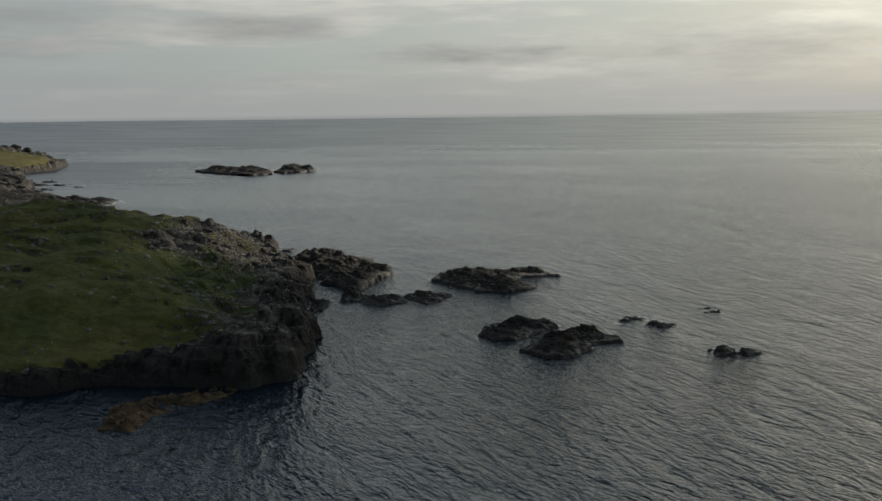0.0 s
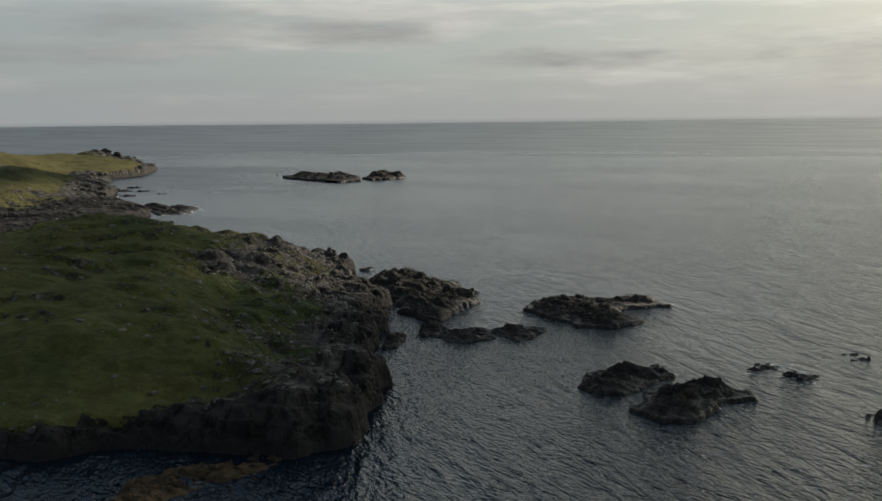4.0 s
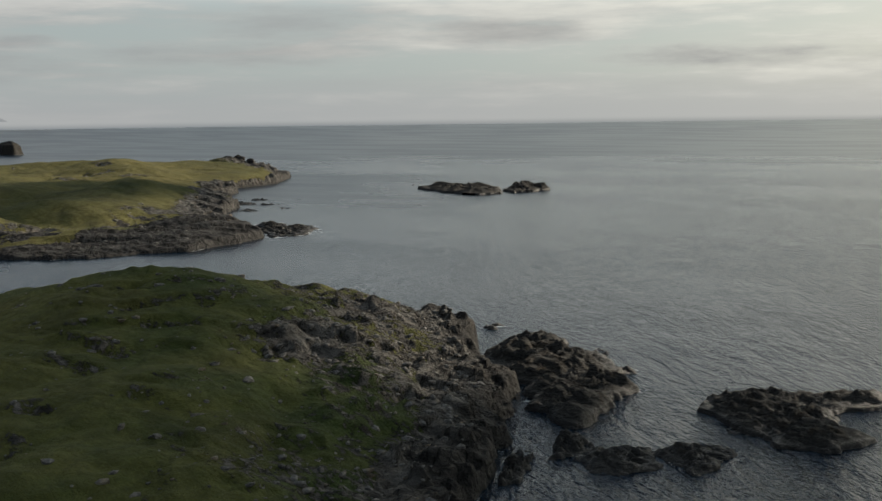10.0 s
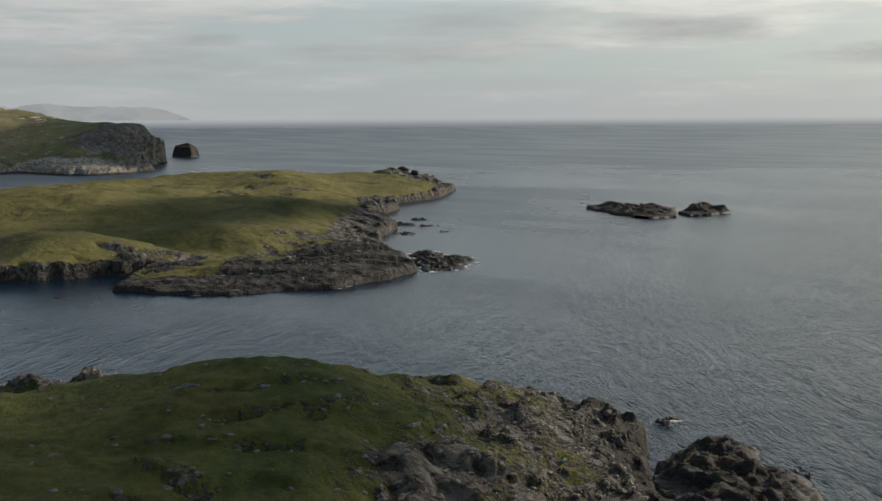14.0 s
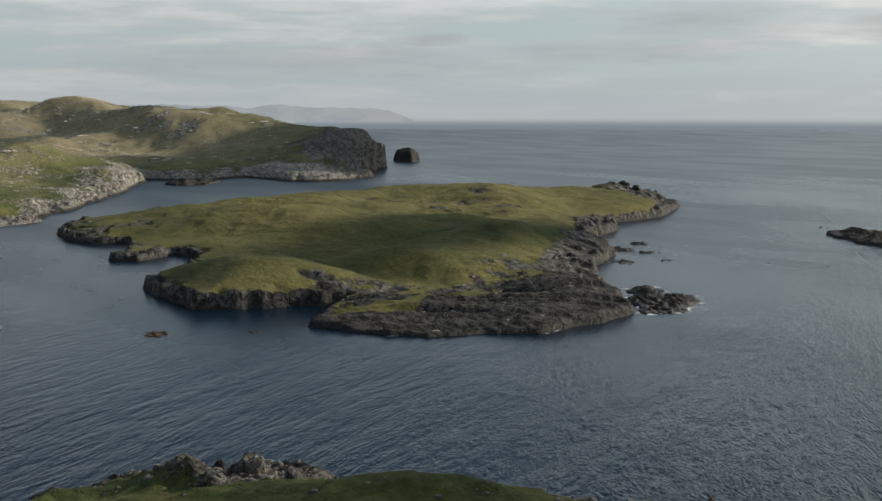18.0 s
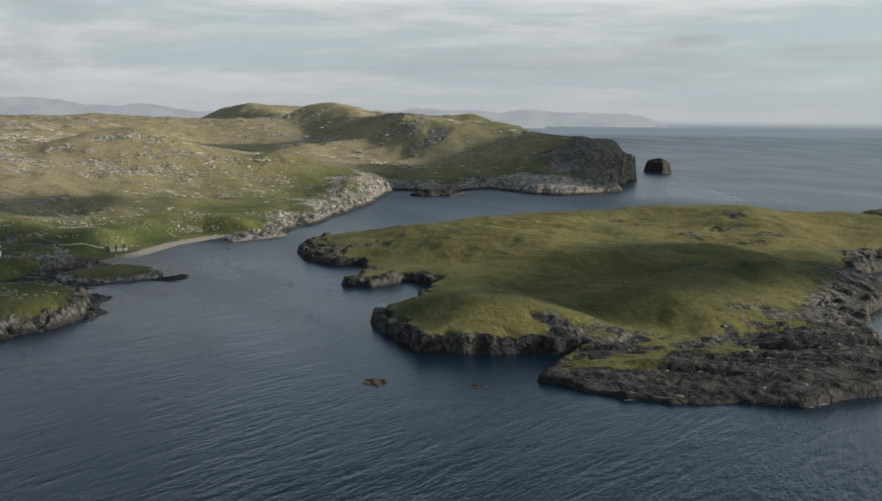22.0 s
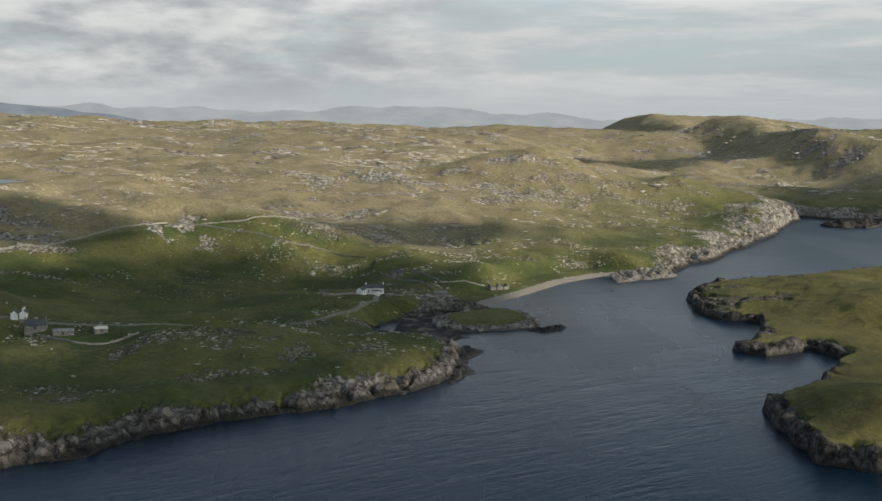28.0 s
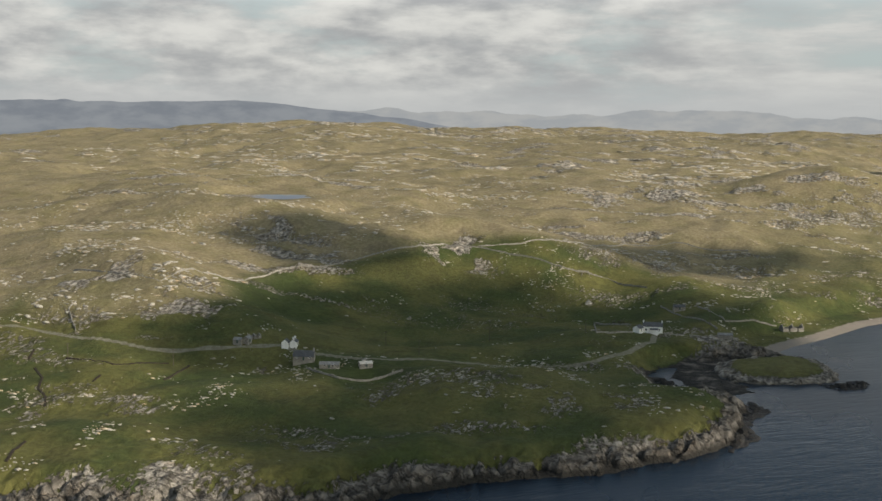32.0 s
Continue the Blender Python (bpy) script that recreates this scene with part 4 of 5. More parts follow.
def plain_material(name, a, b, roughness, scale, relief=0.3, spec=0.3):
    mat, n = material(name)
    at = n.add("ShaderNodeTexCoord").outputs["Object"]
    v = n.noise(at, scale, 6.0, 0.6)
    stain = n.ramp(n.noise(n.stretch(at, (1, 1, 0.3)), scale * 0.2, 4.0), 0.4, 0.7, 0.0, 0.35)
    colour = n.mix(stain, n.mix(n.ramp(v, 0.35, 0.65), a, b), n.mix(1.0, a, (0.6, 0.58, 0.52, 1), "MULTIPLY"))
    finish(n, colour, roughness, v, relief, 0.05, spec=spec)
    return mat


WHITEWASH = plain_material("whitewash", (0.80, 0.80, 0.78, 1), (0.86, 0.86, 0.84, 1), 0.85, 1.5)
RUBBLE = plain_material("grey_rubble_masonry", (0.15, 0.142, 0.13, 1), (0.33, 0.315, 0.285, 1), 0.9, 2.2, 0.8)
SLATE = plain_material("slate_roof", (0.055, 0.060, 0.068, 1), (0.10, 0.105, 0.115, 1), 0.6, 2.5, 0.5)
SHEETING = plain_material("weathered_roof_sheeting", (0.15, 0.155, 0.16, 1), (0.23, 0.235, 0.24, 1), 0.55, 1.0, 0.2)
PALE_ROOF = plain_material("pale_roof_sheeting", (0.52, 0.50, 0.46, 1), (0.62, 0.60, 0.56, 1), 0.6, 1.0, 0.2)
TIMBER = plain_material("tarred_timber", (0.075, 0.062, 0.050, 1), (0.14, 0.12, 0.10, 1), 0.85, 3.0)
GLASS = plain_material("dark_window_glass", (0.02, 0.024, 0.03, 1), (0.03, 0.034, 0.04, 1), 0.08, 0.5, 0.0, 0.6)
PAINT = plain_material("dark_green_door_paint", (0.04, 0.07, 0.06, 1), (0.05, 0.08, 0.07, 1), 0.5, 2.0)


def ground_at(x, y, height=None):
    return float((height or main_height)(np.array([x], float), np.array([y], float))[0][0])


def house(x, y, turn, length, width, eaves, ridge, label, walls=WHITEWASH, roof=SLATE, chimneys=True, windows=3, wings=(), category="house", door=True, upper=False):
    """A gabled house; its ridge runs along its own y, its front is its own +x."""
    root = tagged(new("house"), label, category, group="croft houses")
    ends = [ground_at(x + dx, y + dy) for dx in (-width / 2, width / 2) for dy in (-length / 2, length / 2)]
    root.matrix_world = pose(x, y, max(ends) - 0.1, 0, 0, turn)
    w, l = width / 2, length / 2
    part("wall", prism(bmesh.new(), [(-w, -4.0), (w, -4.0), (w, eaves), (0, ridge), (-w, eaves)], -l, l), walls, root)
    for side in (-1, 1):
        over = 0.3
        fall = (ridge - eaves) / w
        profile = [(0, ridge + 0.03), (side * (w + over), eaves - over * fall + 0.03), (side * (w + over), eaves - over * fall + 0.22), (0, ridge + 0.24)]
        part("roof_slope", prism(bmesh.new(), profile, -l - 0.08, l + 0.08), roof, root)
    if chimneys:
        for e in (-1, 1):
            stack = part("chimney", box(bmesh.new(), -0.55, 0.55, e * (l - 0.45) - 0.42, e * (l - 0.45) + 0.42, ridge - 0.6, ridge + 1.3, 0.04), walls, root)
            for o in (-0.25, 0.25):
                bm = bmesh.new()
                bmesh.ops.create_cone(bm, cap_ends=True, segments=8, radius1=0.15, radius2=0.12, depth=0.55, matrix=Matrix.Translation((o, e * (l - 0.45), ridge + 1.55)))
                part("chimney_pot", bm, RUBBLE, stack, "clay chimney pot")
    if door:
        part("door", box(bmesh.new(), w - 0.03, w + 0.05, -0.5, 0.5, 0.0, 2.05, 0.02), PAINT, root, "dark painted plank door")
    spots = [(-l + (k + 0.75) * (2 * l / (windows + 0.5)), 1.05) for k in range(windows)]
    if upper:
        spots += [(s, 3.1) for s, _ in spots]
    for s, sill in spots:
        if abs(s) < 0.9 and door and sill < 2:
            continue
        frame_ob = part("window", box(bmesh.new(), w - 0.02, w + 0.06, s - 0.55, s + 0.55, sill, sill + 1.25, 0.02), WHITEWASH, root, "white window frame")
        for o in (-0.25, 0.25):
            part("pane", box(bmesh.new(), w + 0.062, w + 0.075, s + o - 0.21, s + o + 0.21, sill + 0.1, sill + 1.15), GLASS, frame_ob, "dark glass pane")
        part("window_sill", box(bmesh.new(), w - 0.02, w + 0.14, s - 0.65, s + 0.65, sill - 0.12, sill - 0.003), RUBBLE, frame_ob)
    for wx, wy, wl, ww, we, wr, name, mat_w, mat_r in wings:
        bm = prism(bmesh.new(), [(wx - ww / 2, -3.0), (wx + ww / 2, -3.0), (wx + ww / 2, we), (wx, wr), (wx - ww / 2, we)], wy - wl / 2, wy + wl / 2)
        wing = part(name, bm, mat_w, root)
        bm = prism(bmesh.new(), [(wx - ww / 2 - 0.2, we - 0.1), (wx, wr + 0.05), (wx + ww / 2 + 0.2, we - 0.1), (wx + ww / 2 + 0.2, we + 0.08), (wx, wr + 0.24), (wx - ww / 2 - 0.2, we + 0.08)], wy - wl / 2 - 0.1, wy + wl / 2 + 0.1)
        part("roof", bm, mat_r, wing)
    return root


house(-898.8, 216.0, 4, 12.5, 5.8, 3.7, 5.8, "long whitewashed croft house with slate roof beside a gravel yard", windows=4, wings=[(3.9, 0.8, 5.0, 1.8, 1.9, 2.5, "porch", WHITEWASH, SLATE)])
house(-892.2, 207.3, 70, 6.0, 4.6, 2.6, 4.3, "small whitewashed outbuilding beside the croft house", chimneys=False, windows=1, category="outbuilding")
house(-763.7, 21.7, 100, 4.8, 3.8, 2.1, 3.7, "whitewashed cottage gable beside the track", windows=1, chimneys=False)
house(-765.9, 25.9, 100, 5.2, 3.8, 2.0, 3.5, "low whitewashed cottage with one chimney by the track", windows=1)
house(-747.5, 39.0, 12, 11.5, 5.6, 2.3, 4.9, "old stone croft house with dark slate roof", walls=RUBBLE, windows=3)
house(-739.1, 56.6, 14, 10.5, 4.8, 1.8, 2.9, "low stone byre with weathered sheet roof", walls=RUBBLE, roof=SHEETING, chimneys=False, windows=2, category="byre")
house(-744.4, 75.0, 30, 7.0, 4.2, 1.6, 2.5, "small shed with pale sheet roof", walls=RUBBLE, roof=PALE_ROOF, chimneys=False, windows=0, category="shed")
house(-757.4, -4.1, 0, 5.0, 3.6, 2.0, 3.0, "small stone shed below the crag", walls=RUBBLE, roof=SHEETING, chimneys=False, windows=1, category="shed")
house(-760.0, 0.2, 80, 4.0, 3.4, 2.2, 3.4, "small stone-gabled shed below the crag", walls=RUBBLE, roof=SHEETING, chimneys=False, windows=0, category="shed")
house(-895.5, 260.7, 6, 9.0, 4.5, 1.9, 2.8, "low grey shed above the shore", walls=RUBBLE, roof=SHEETING, chimneys=False, windows=0, category="shed", door=False)
house(-982.5, 229.0, 15, 8.0, 5.0, 2.2, 3.4, "dark stone shed on the slope behind the house", walls=RUBBLE, roof=SLATE, chimneys=False, windows=1, category="shed")


def ruin(x, y, turn, length, width, eaves, ridge, label):
    """A roofless stone house: four walls with open gables and a doorway."""
    root = tagged(new("ruined_house"), label, "ruin")
    root.matrix_world = pose(x, y, ground_at(x, y) - 0.2, 0, 0, turn)
    w, l, t = width / 2, length / 2, 0.7
    for y0, y1 in ((-l, -l + t), (-0.4, 0.3), (l - t, l)):
        part("gable_wall", prism(bmesh.new(), [(-w, -2), (w, -2), (w, eaves), (0.5, ridge), (-0.4, ridge + 0.2), (-w, eaves)], y0, y1), RUBBLE, root)
    part("back_wall", box(bmesh.new(), -w, -w + t, -l + t, l - t, -2, eaves - 0.2, 0.05), RUBBLE, root)
    for a, b in ((-l + t, -l * 0.45), (-l * 0.3, -0.4), (0.3, l * 0.35), (l * 0.5, l - t)):
        part("front_wall", box(bmesh.new(), w - t, w, a, b, -2, eaves - 0.1, 0.05), RUBBLE, root)
    return root


ruin(-965.6, 304.2, 24, 15.0, 6.0, 2.6, 4.8, "roofless ruined stone house behind the beach")
ruin(-767.4, 1.1, 40, 7.0, 4.5, 1.4, 2.2, "tumbled stone sheep pen below the crag")


def stone_wall(line, height, label, seed, pitch=1.6, name="stone_wall", mat=RUBBLE, category="wall", group="dry-stone walls", wide=1.0):
    """A dry-stone wall that follows the ground, its top uneven."""
    rnd = random.Random(seed)
    pts = []
    for (ax, ay), (bx, by) in zip(line[:-1], line[1:]):
        far = math.hypot(bx - ax, by - ay)
        count = max(1, int(far / pitch))
        pts += [(ax + (bx - ax) * k / count + rnd.uniform(-0.25, 0.25), ay + (by - ay) * k / count + rnd.uniform(-0.25, 0.25)) for k in range(count)]
    pts.append(line[-1])
    p = np.array(pts)
    z = main_height(p[:, 0], p[:, 1])[0]
    way = np.gradient(p, axis=0)
    side = np.stack([-way[:, 1], way[:, 0]], 1) / np.linalg.norm(way, axis=1)[:, None]
    bm = bmesh.new()
    rings = []
    gap = 0.0
    for (px, py), (sx, sy), pz in zip(p, side, z):
        gap = max(0.0, gap + rnd.uniform(-0.25, 0.22))
        gap = min(gap, 1.0)
        h = height * rnd.uniform(0.7, 1.12) * (1 - 0.75 * step(0.45, 0.8, gap))
        ring = []
        for off, up in ((-0.36 * wide, -0.8), (-0.2 * wide, h * rnd.uniform(0.8, 1.0)), (0.2 * wide, h * rnd.uniform(0.8, 1.05)), (0.36 * wide, -0.8)):
            ring.append(bm.verts.new((px + sx * off, py + sy * off, pz + up)))
        rings.append(ring)
    for a, b in zip(rings[:-1], rings[1:]):
        for i in range(3):
            bm.faces.new((a[i], a[i + 1], b[i + 1], b[i]))
    bm.faces.new(rings[0][::-1])
    bm.faces.new(rings[-1])
    bmesh.ops.recalc_face_normals(bm, faces=bm.faces)
    me = bpy.data.meshes.new(name)
    bm.to_mesh(me)
    bm.free()
    me.materials.append(mat)
    return tagged(new(name, me), label, category, group=group)


stone_wall([(-847.7, -164.8), (-820.2, -85.5), (-876.7, -76.1), (-952.0, -58.2), (-978.6, -28.2), (-1011.2, -16.7), (-1031.2, 0.1), (-1046.1, 19.1), (-1080.0, 33.9), (-1082.0, 62.0), (-1073.4, 101.2), (-1066.0, 134.3), (-1070.2, 169.7), (-1048.7, 202.0)], 1.2, "long dry-stone hill dyke above the croft land", 1)
stone_wall([(-1083.9, 61.6), (-1093.0, 97.6), (-1116.7, 136.3), (-1210.3, 170.3), (-1216.0, 225.2), (-1212.8, 279.2)], 1.2, "far dry-stone dyke along the green slope", 2)
stone_wall([(-733.0, 45.9), (-723.6, 57.9), (-718.4, 68.4), (-721.2, 79.6), (-728.4, 85.7), (-733.7, 90.8), (-735.4, 98.3)], 1.3, "curved tumbled yard wall below the byre", 3)
stone_wall([(-882.0, 204.9), (-864.5, 184.1), (-962.3, 171.8), (-947.2, 198.7)], 1.3, "garden wall beside the croft house", 4)
stone_wall([(-895.7, 223.2), (-898.7, 235.2), (-911.2, 237.2)], 1.2, "low garden wall beyond the croft house", 5)
stone_wall([(-987.9, 241.5), (-964.0, 250.3), (-940.5, 260.9), (-963.2, 279.4), (-971.6, 294.6)], 1.1, "low field wall behind the shore", 6)
stone_wall([(-998.9, 215.6), (-968.0, 228.8), (-945.3, 239.7), (-911.5, 255.7)], 1.1, "broken field wall on the slope", 7)
stone_wall([(-781.7, -121.4), (-773.0, -121.0), (-755.8, -107.2), (-744.7, -98.5)], 1.1, "short winding wall at the knoll's foot", 8)

PEAT = plain_material("dark_wet_peat", (0.020, 0.016, 0.011, 1), (0.04, 0.032, 0.022, 1), 0.9, 1.5, 0.6)
for k, cut in enumerate(([(-684.4, -84.6), (-670.1, -70.8), (-657.4, -64.6), (-647.1, -54.0), (-633.3, -44.9)], [(-693.2, -16.5), (-706.3, -16.4), (-726.8, -19.1)], [(-706.9, -100.3), (-696.6, -96.8)], [(-672.2, -43.7), (-679.6, -44.1)], [(-702.7, -77.9), (-697.8, -47.8), (-721.5, -28.3)], [(-544.5, -2.6), (-554.5, -5.9), (-565.9, -8.8)])):
    stone_wall(cut, 0.45, "dark bank of cut peat in the pasture", 30 + k, 1.2, "peat_bank", PEAT, "peat bank", "peat banks", 2.6)


def power_pole(x, y, label):
    root = tagged(new("power_pole"), label, "power pole", group="power poles")
    root.matrix_world = pose(x, y, ground_at(x, y) - 0.3, 0, 0, 25)
    bm = bmesh.new()
    bmesh.ops.create_cone(bm, cap_ends=True, segments=10, radius1=0.19, radius2=0.13, depth=9.6, matrix=Matrix.Translation((0, 0, 4.5)))
    part("pole", bm, TIMBER, root)
    arm = part("crossarm", box(bmesh.new(), -0.07, 0.07, -0.9, 0.9, 8.75, 8.9, 0.01), TIMBER, root)
    for o in (-0.8, 0.0, 0.8):
        bm = bmesh.new()
        bmesh.ops.create_cone(bm, cap_ends=True, segments=8, radius1=0.06, radius2=0.04, depth=0.22, matrix=Matrix.Translation((0, o, 9.01)))
        part("insulator", bm, SHEETING, arm, "grey ceramic insulator")
    return root


for px, py in ((-720.4, -25.0), (-817.5, 63.9), (-860.3, 118.2), (-864.3, 177.6), (-700.6, -75.6), (-919.5, 251.0), (-787.3, 92.8)):
    power_pole(px, py, "tarred timber power pole standing in the pasture")

# ---- the loch on the moor ----
bm = bmesh.new()
rim = []
for k in range(64):
    a = k / 64 * math.tau
    r = 1 + 0.22 * math.sin(2 * a + 1) + 0.12 * math.sin(5 * a)
    rim.append(bm.verts.new((LOCH[0] + 24 * r * math.cos(a), LOCH[1] + 34 * r * math.sin(a), LOCH[2] - 1.3)))
bm.faces.new(rim)
me = bpy.data.meshes.new("loch")
bm.to_mesh(me)
bm.free()
me.materials.append(mat_loch)
tagged(new("water_loch", me), "small still blue loch on the brown moor", "loch", kind="structure")

# ---- loose stone ----
bm = bmesh.new()
bmesh.ops.create_icosphere(bm, subdivisions=1, radius=1.0)
BALL = np.array([v.co[:] for v in bm.verts])
BALL_FACES = np.array([[v.index for v in f.verts] for f in bm.faces])
bm.free()


def scatter(name, where, count, sizes, height, flat, seed, label, mat, long=(0.8, 1.7), wide=(0.6, 1.1)):
    """Many half-buried angular stones in one mesh; where(x, y) gives their share of the ground."""
    rng = np.random.default_rng(seed)
    x0, x1, y0, y1, share = where
    x, y = rng.uniform(x0, x1, count), rng.uniform(y0, y1, count)
    made = height(x, y)
    keep = rng.random(count) < share(x, y, made)
    x, y, z = x[keep], y[keep], made[0][keep]
    size = sizes[0] * (sizes[1] / sizes[0]) ** (rng.random(len(x)) ** 2.0)
    co = BALL[None] * (1 + rng.uniform(-0.32, 0.32, (len(x), len(BALL), 1)))
    co = co * (size[:, None, None] * np.stack([rng.uniform(*long, len(x)), rng.uniform(*wide, len(x)), rng.uniform(flat[0], flat[1], len(x))], 1)[:, None])
    a = rng.normal(1.45, 0.45, len(x))[:, None]
    co = np.stack([co[..., 0] * np.cos(a) - co[..., 1] * np.sin(a), co[..., 0] * np.sin(a) + co[..., 1] * np.cos(a), co[..., 2]], -1)
    co = co + np.stack([x, y, z - size * 0.05], 1)[:, None]
    faces = (BALL_FACES[None] + (np.arange(len(x)) * len(BALL))[:, None, None]).reshape(-1, 3)
    co = co.reshape(-1, 3)
    me = bpy.data.meshes.new(name)
    me.vertices.add(len(co))
    me.vertices.foreach_set("co", co.astype(np.float32).ravel())
    me.loops.add(faces.size)
    me.loops.foreach_set("vertex_index", faces.astype(np.int32).ravel())
    me.polygons.add(len(faces))
    me.polygons.foreach_set("loop_start", np.arange(0, faces.size, 3, dtype=np.int32))
    me.update(calc_edges=True)
    me.materials.append(mat)
    return tagged(new(name, me), label, "stones", kind="stuff")


def near_share(x, y, made):
    return step(3, 10, made[1]) * np.clip(made[2] * 0.7 + 0.008, 0, 1)


def mid_share(x, y, made):
    return step(3, 10, made[1]) * np.clip(made[2] * 0.35 + 0.004, 0, 1)


def croft_share(x, y, made):
    clump = step(0.1, 0.5, fbm(x + 0.4 * y, y - 0.2 * x, 16, 4, 711)) * step(-0.15, 0.3, fbm(x, y, 90, 3, 713))
    return step(12, 26, made[1]) * (1 - made[4]) * (1 - made[5]) * (1 - made[3]) * np.clip(0.75 * clump + 0.006, 0, 1)


def main_share(x, y, made):
    clump = step(0.05, 0.4, fbm(x * 1.15, y * 0.5 + x * 0.2, 26, 5, 311)) * (0.25 + 0.75 * step(-0.2, 0.3, fbm(x, y, 300, 3, 707)))
    crag = np.maximum(step(75, 30, np.hypot(x + 1507, y - 188)), step(85, 40, np.hypot(x + 817, y + 109)))
    return step(14, 30, made[1]) * (1 - made[4]) * (1 - made[5]) * np.maximum(made[3], crag) * np.clip(clump * 0.95 + 0.5 * crag * step(0, 0.3, fbm(x, y, 20, 4, 709)) + 0.004, 0, 1)


scatter("loose_stones", (-312, -50, 172, 398, near_share), 16000, (0.25, 1.15), near_height, (0.45, 0.9), 11, "grey lichened stones strewn over the near isle", MAT_NEAR_STONE)
scatter("loose_stones", (-1110, -405, 390, 1070, mid_share), 9000, (0.5, 1.8), mid_height, (0.4, 0.8), 12, "grey stones strewn over the middle isle", MAT_NEAR_STONE)
scatter("outcrop_stones", (-1130, -520, -320, 420, croft_share), 95000, (0.3, 1.3), main_height, (0.3, 0.6), 15, "pale stones and small outcrops in the green pasture", MAT_STONE, (0.9, 2.0), (0.6, 1.1))
scatter("outcrop_stones", (-1700, -520, -420, 700, main_share), 110000, (0.45, 2.3), main_height, (0.26, 0.55), 13, "pale rock outcrops and boulders on the croft land and moor", MAT_STONE, (1.0, 2.6), (0.55, 1.1))
scatter("outcrop_stones", (-3400, -1500, -900, 1300, main_share), 55000, (1.2, 4.6), main_height, (0.20, 0.45), 14, "pale rock outcrops scattered over the far moor", MAT_STONE, (1.3, 3.6), (0.5, 1.0))


def isle_stones(isle, count, height, ok, seed):
    """Single stones that lie on an isle: a few shapes, each stone an object of its own."""
    rnd = random.Random(seed)
    shapes = []
    for k in range(5):
        bm = bmesh.new()
        bmesh.ops.create_icosphere(bm, subdivisions=1, radius=1.0)
        for v in bm.verts:
            v.co *= 1 + rnd.uniform(-0.3, 0.25)
            v.co.z *= 0.65
        me = bpy.data.meshes.new("stone")
        bm.to_mesh(me)
        bm.free()
        me.materials.append(MAT_NEAR_STONE)
        shapes.append(me)
    rng = np.random.default_rng(seed)
    xs, ys = rng.uniform(-300, -60, 9000), rng.uniform(185, 390, 9000)
    zs, ds, rocks = height(xs, ys)[:3]
    keep = np.flatnonzero((ds > 6) & (rng.random(9000) < ok(xs, ys, rocks)))[:count]
    for made, k in enumerate(keep):
        stone = new("stone", shapes[made % 5])
        stone.parent = isle
        size = 0.3 + 0.75 * rnd.random() ** 2
        stone.matrix_world = pose(xs[k], ys[k], zs[k] + size * 0.05, rnd.uniform(-20, 20), rnd.uniform(-20, 20), rnd.uniform(0, 360)) @ Matrix.Diagonal((size * 1.5, size, size, 1))


isle_stones(NEAR_ISLE, 280, near_height, lambda x, y, rock: 0.01 + 0.25 * step(0.3, 0.6, rock), 21)


def boulder(x, y, size, seed, height, label, mat):
    bm = bmesh.new()
    bmesh.ops.create_icosphere(bm, subdivisions=3, radius=size)
    for v in bm.verts:
        k = 1 + 0.28 * noise.noise(v.co / size * 1.3 + Vector((seed, 0, 0))) + 0.12 * noise.noise(v.co / size * 3.5 + Vector((0, seed, 0)))
        v.co = Vector((v.co.x * k * 1.15, v.co.y * k, v.co.z * k * 0.8))
    me = bpy.data.meshes.new("boulder")
    bm.to_mesh(me)
    bm.free()
    me.materials.append(mat)
    ob = tagged(new("boulder", me), label, "boulder", group="boulders")
    ob.location = (x, y, ground_at(x, y, height) + size * 0.35)
    return ob


boulder(-1019.5, 160.9, 2.6, 3, main_height, "big pale boulder standing alone in the pasture", MAT_STONE)
for bx, by, size, k in ((-905, 1005, 6.5, 1), (-893, 1012, 4.5, 2), (-915, 998, 4.0, 4), (-873, 1015, 3.2, 5)):
    boulder(bx, by, size, k, mid_height, "big dark rock knob on the middle isle's north point", MAT_SKERRY)

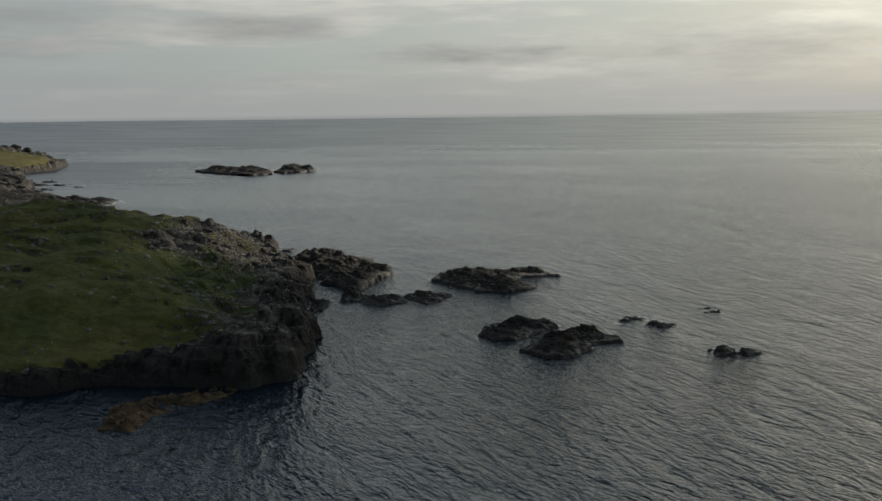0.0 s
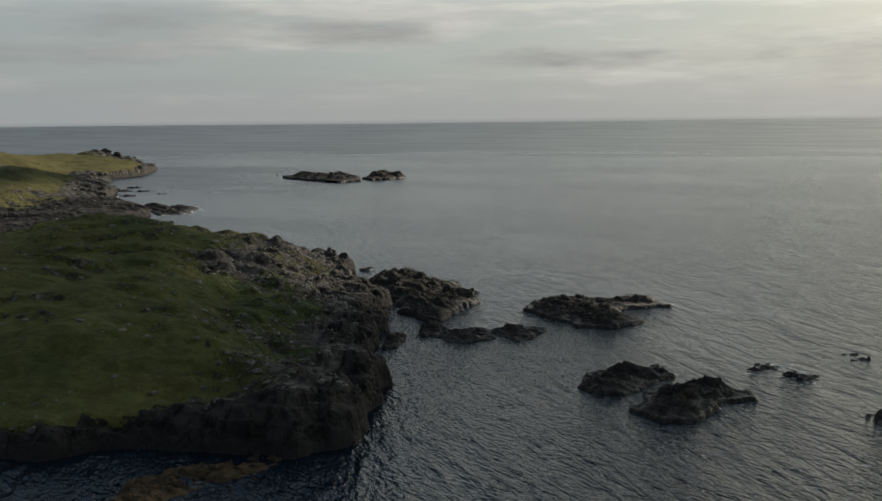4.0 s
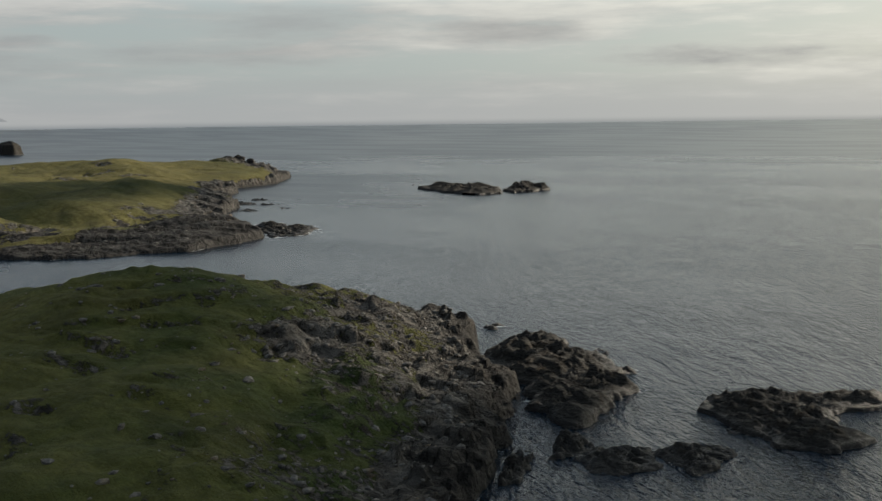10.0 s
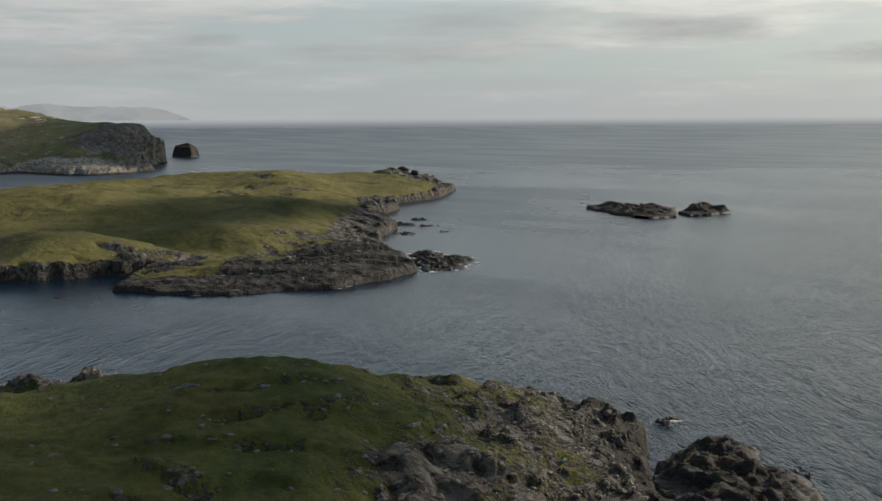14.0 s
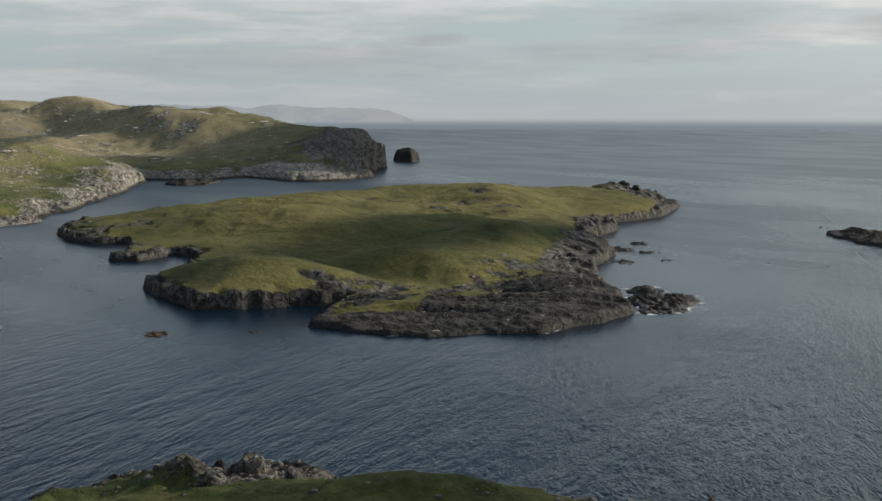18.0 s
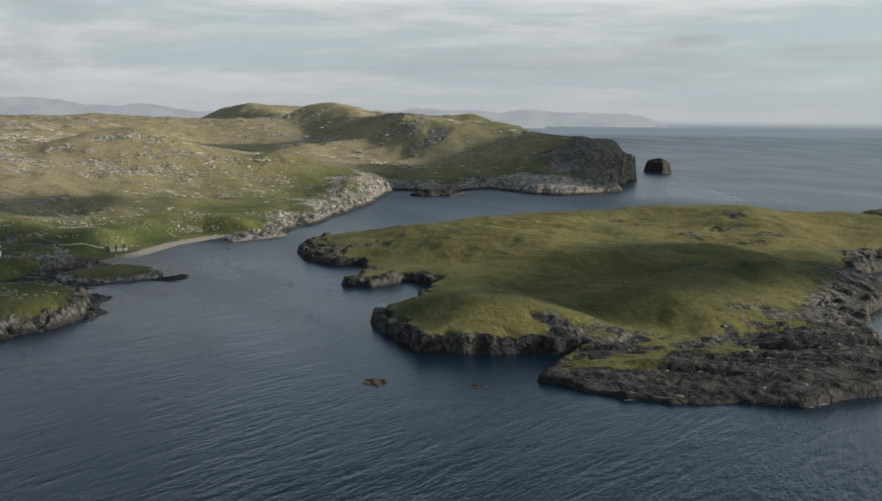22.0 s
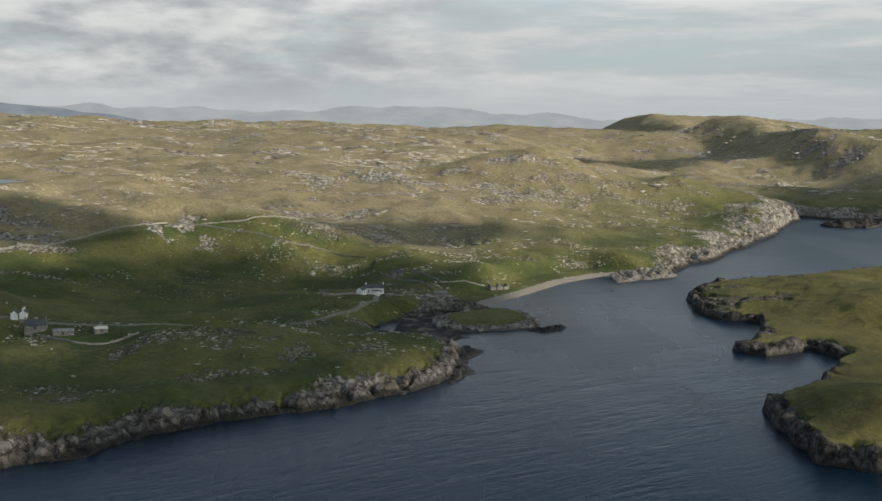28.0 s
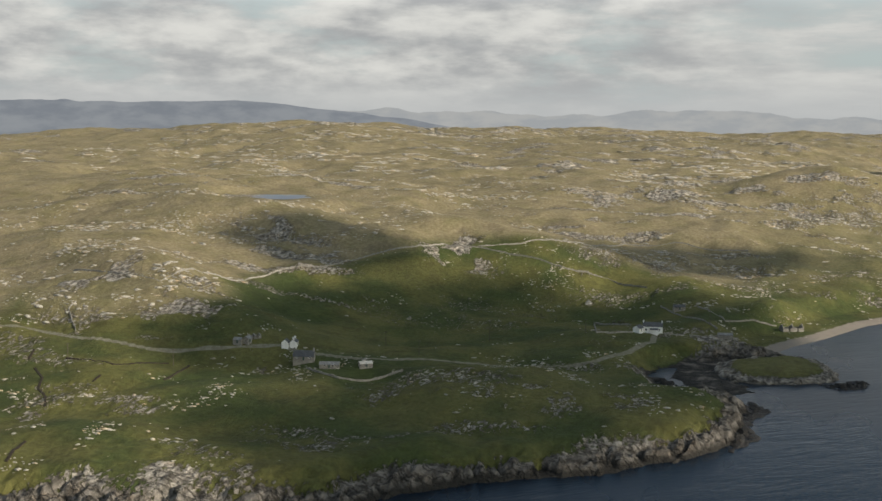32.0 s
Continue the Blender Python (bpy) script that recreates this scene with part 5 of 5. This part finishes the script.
# ---- clouds out of view, each placed for the shade it casts ----
mat_shade_cloud, n = material("shade_cloud")
diffuse = n.add("ShaderNodeBsdfDiffuse", {"Color": (0.93, 0.94, 0.95, 1)}).outputs[0]
through_light = n.add("ShaderNodeBsdfTranslucent", {"Color": (0.93, 0.94, 0.95, 1)}).outputs[0]
n.add("ShaderNodeOutputMaterial", {0: n.add("ShaderNodeMixShader", {0: 0.72, 1: diffuse, 2: through_light}).outputs[0]})


def cloud(x, y, z, long, wide, turn, power, seed, label, ragged=0.3):
    """A flat-based, ragged cloud, unseen and placed to block the sun."""
    a, r = np.meshgrid(np.linspace(0, math.tau, 181), np.linspace(0, 1, 40))
    edge = 1 / (np.abs(np.cos(a)) ** power + np.abs(np.sin(a)) ** power) ** (1 / power)
    px, py = np.cos(a) * edge * long, np.sin(a) * edge * wide
    wob = 1 + ragged * fbm(px + seed * 900, py, min(long, wide) * 0.9, 4, 801)
    px, py = px * r * wob, py * r * wob
    thick = min(90.0, wide * 0.5) * np.sqrt(np.clip(1 - r**4, 0, 1))
    lump = 0.7 + 0.5 * fbm(px, py, 120, 4, seed)
    c, s = math.cos(radians(turn)), math.sin(radians(turn))
    root = tagged(new("cloud"), label, "cloud", group="broken clouds", kind="structure")
    for name, shift in (("shade_cloud_top", thick * lump), ("shade_cloud_base", -thick * 0.15 * lump)):
        me = sheet_mesh(name, x + px * c - py * s, y + px * s + py * c, z + shift)
        me.materials.append(mat_shade_cloud)
        new(name, me).parent = root
    return root


# set up-sun, so that each shadow falls where its label says
cloud(284, 1532, 620, 112, 60, 150, 2, 1, "unseen cumulus added to shade the near isle")
cloud(-353, 1487, 620, 230, 95, 165, 2, 2, "unseen cumulus added to shade the croft shore")
cloud(-455, 1372, 620, 175, 105, 150, 2, 10, "unseen cumulus added to shade the pastures")
cloud(412, 1626, 620, 112, 88, 20, 2, 14, "unseen cumulus added to shade the skerries")
cloud(-432, 1600, 620, 125, 70, 20, 2, 13, "unseen cumulus added to shade the islet and beach")
cloud(-626, 1177, 620, 115, 62, 60, 2, 3, "small unseen cumulus added to shade a hill above the croft")
cloud(-754, 1517, 620, 118, 55, 100, 2, 4, "small unseen cumulus added to shade the croft hillside")
cloud(-1333, 2342, 620, 340, 190, 130, 2, 5, "unseen cumulus added to shade the headland")
cloud(-1936, 2065, 620, 260, 100, 120, 2, 6, "long unseen cumulus added to shade the inland hills")
cloud(-1736, 1795, 620, 160, 50, 100, 2, 7, "thin unseen cumulus added to shade the inland valley")
cloud(-248, 1918, 620, 190, 82, 108, 2, 12, "long unseen cumulus added to shade the middle isle")
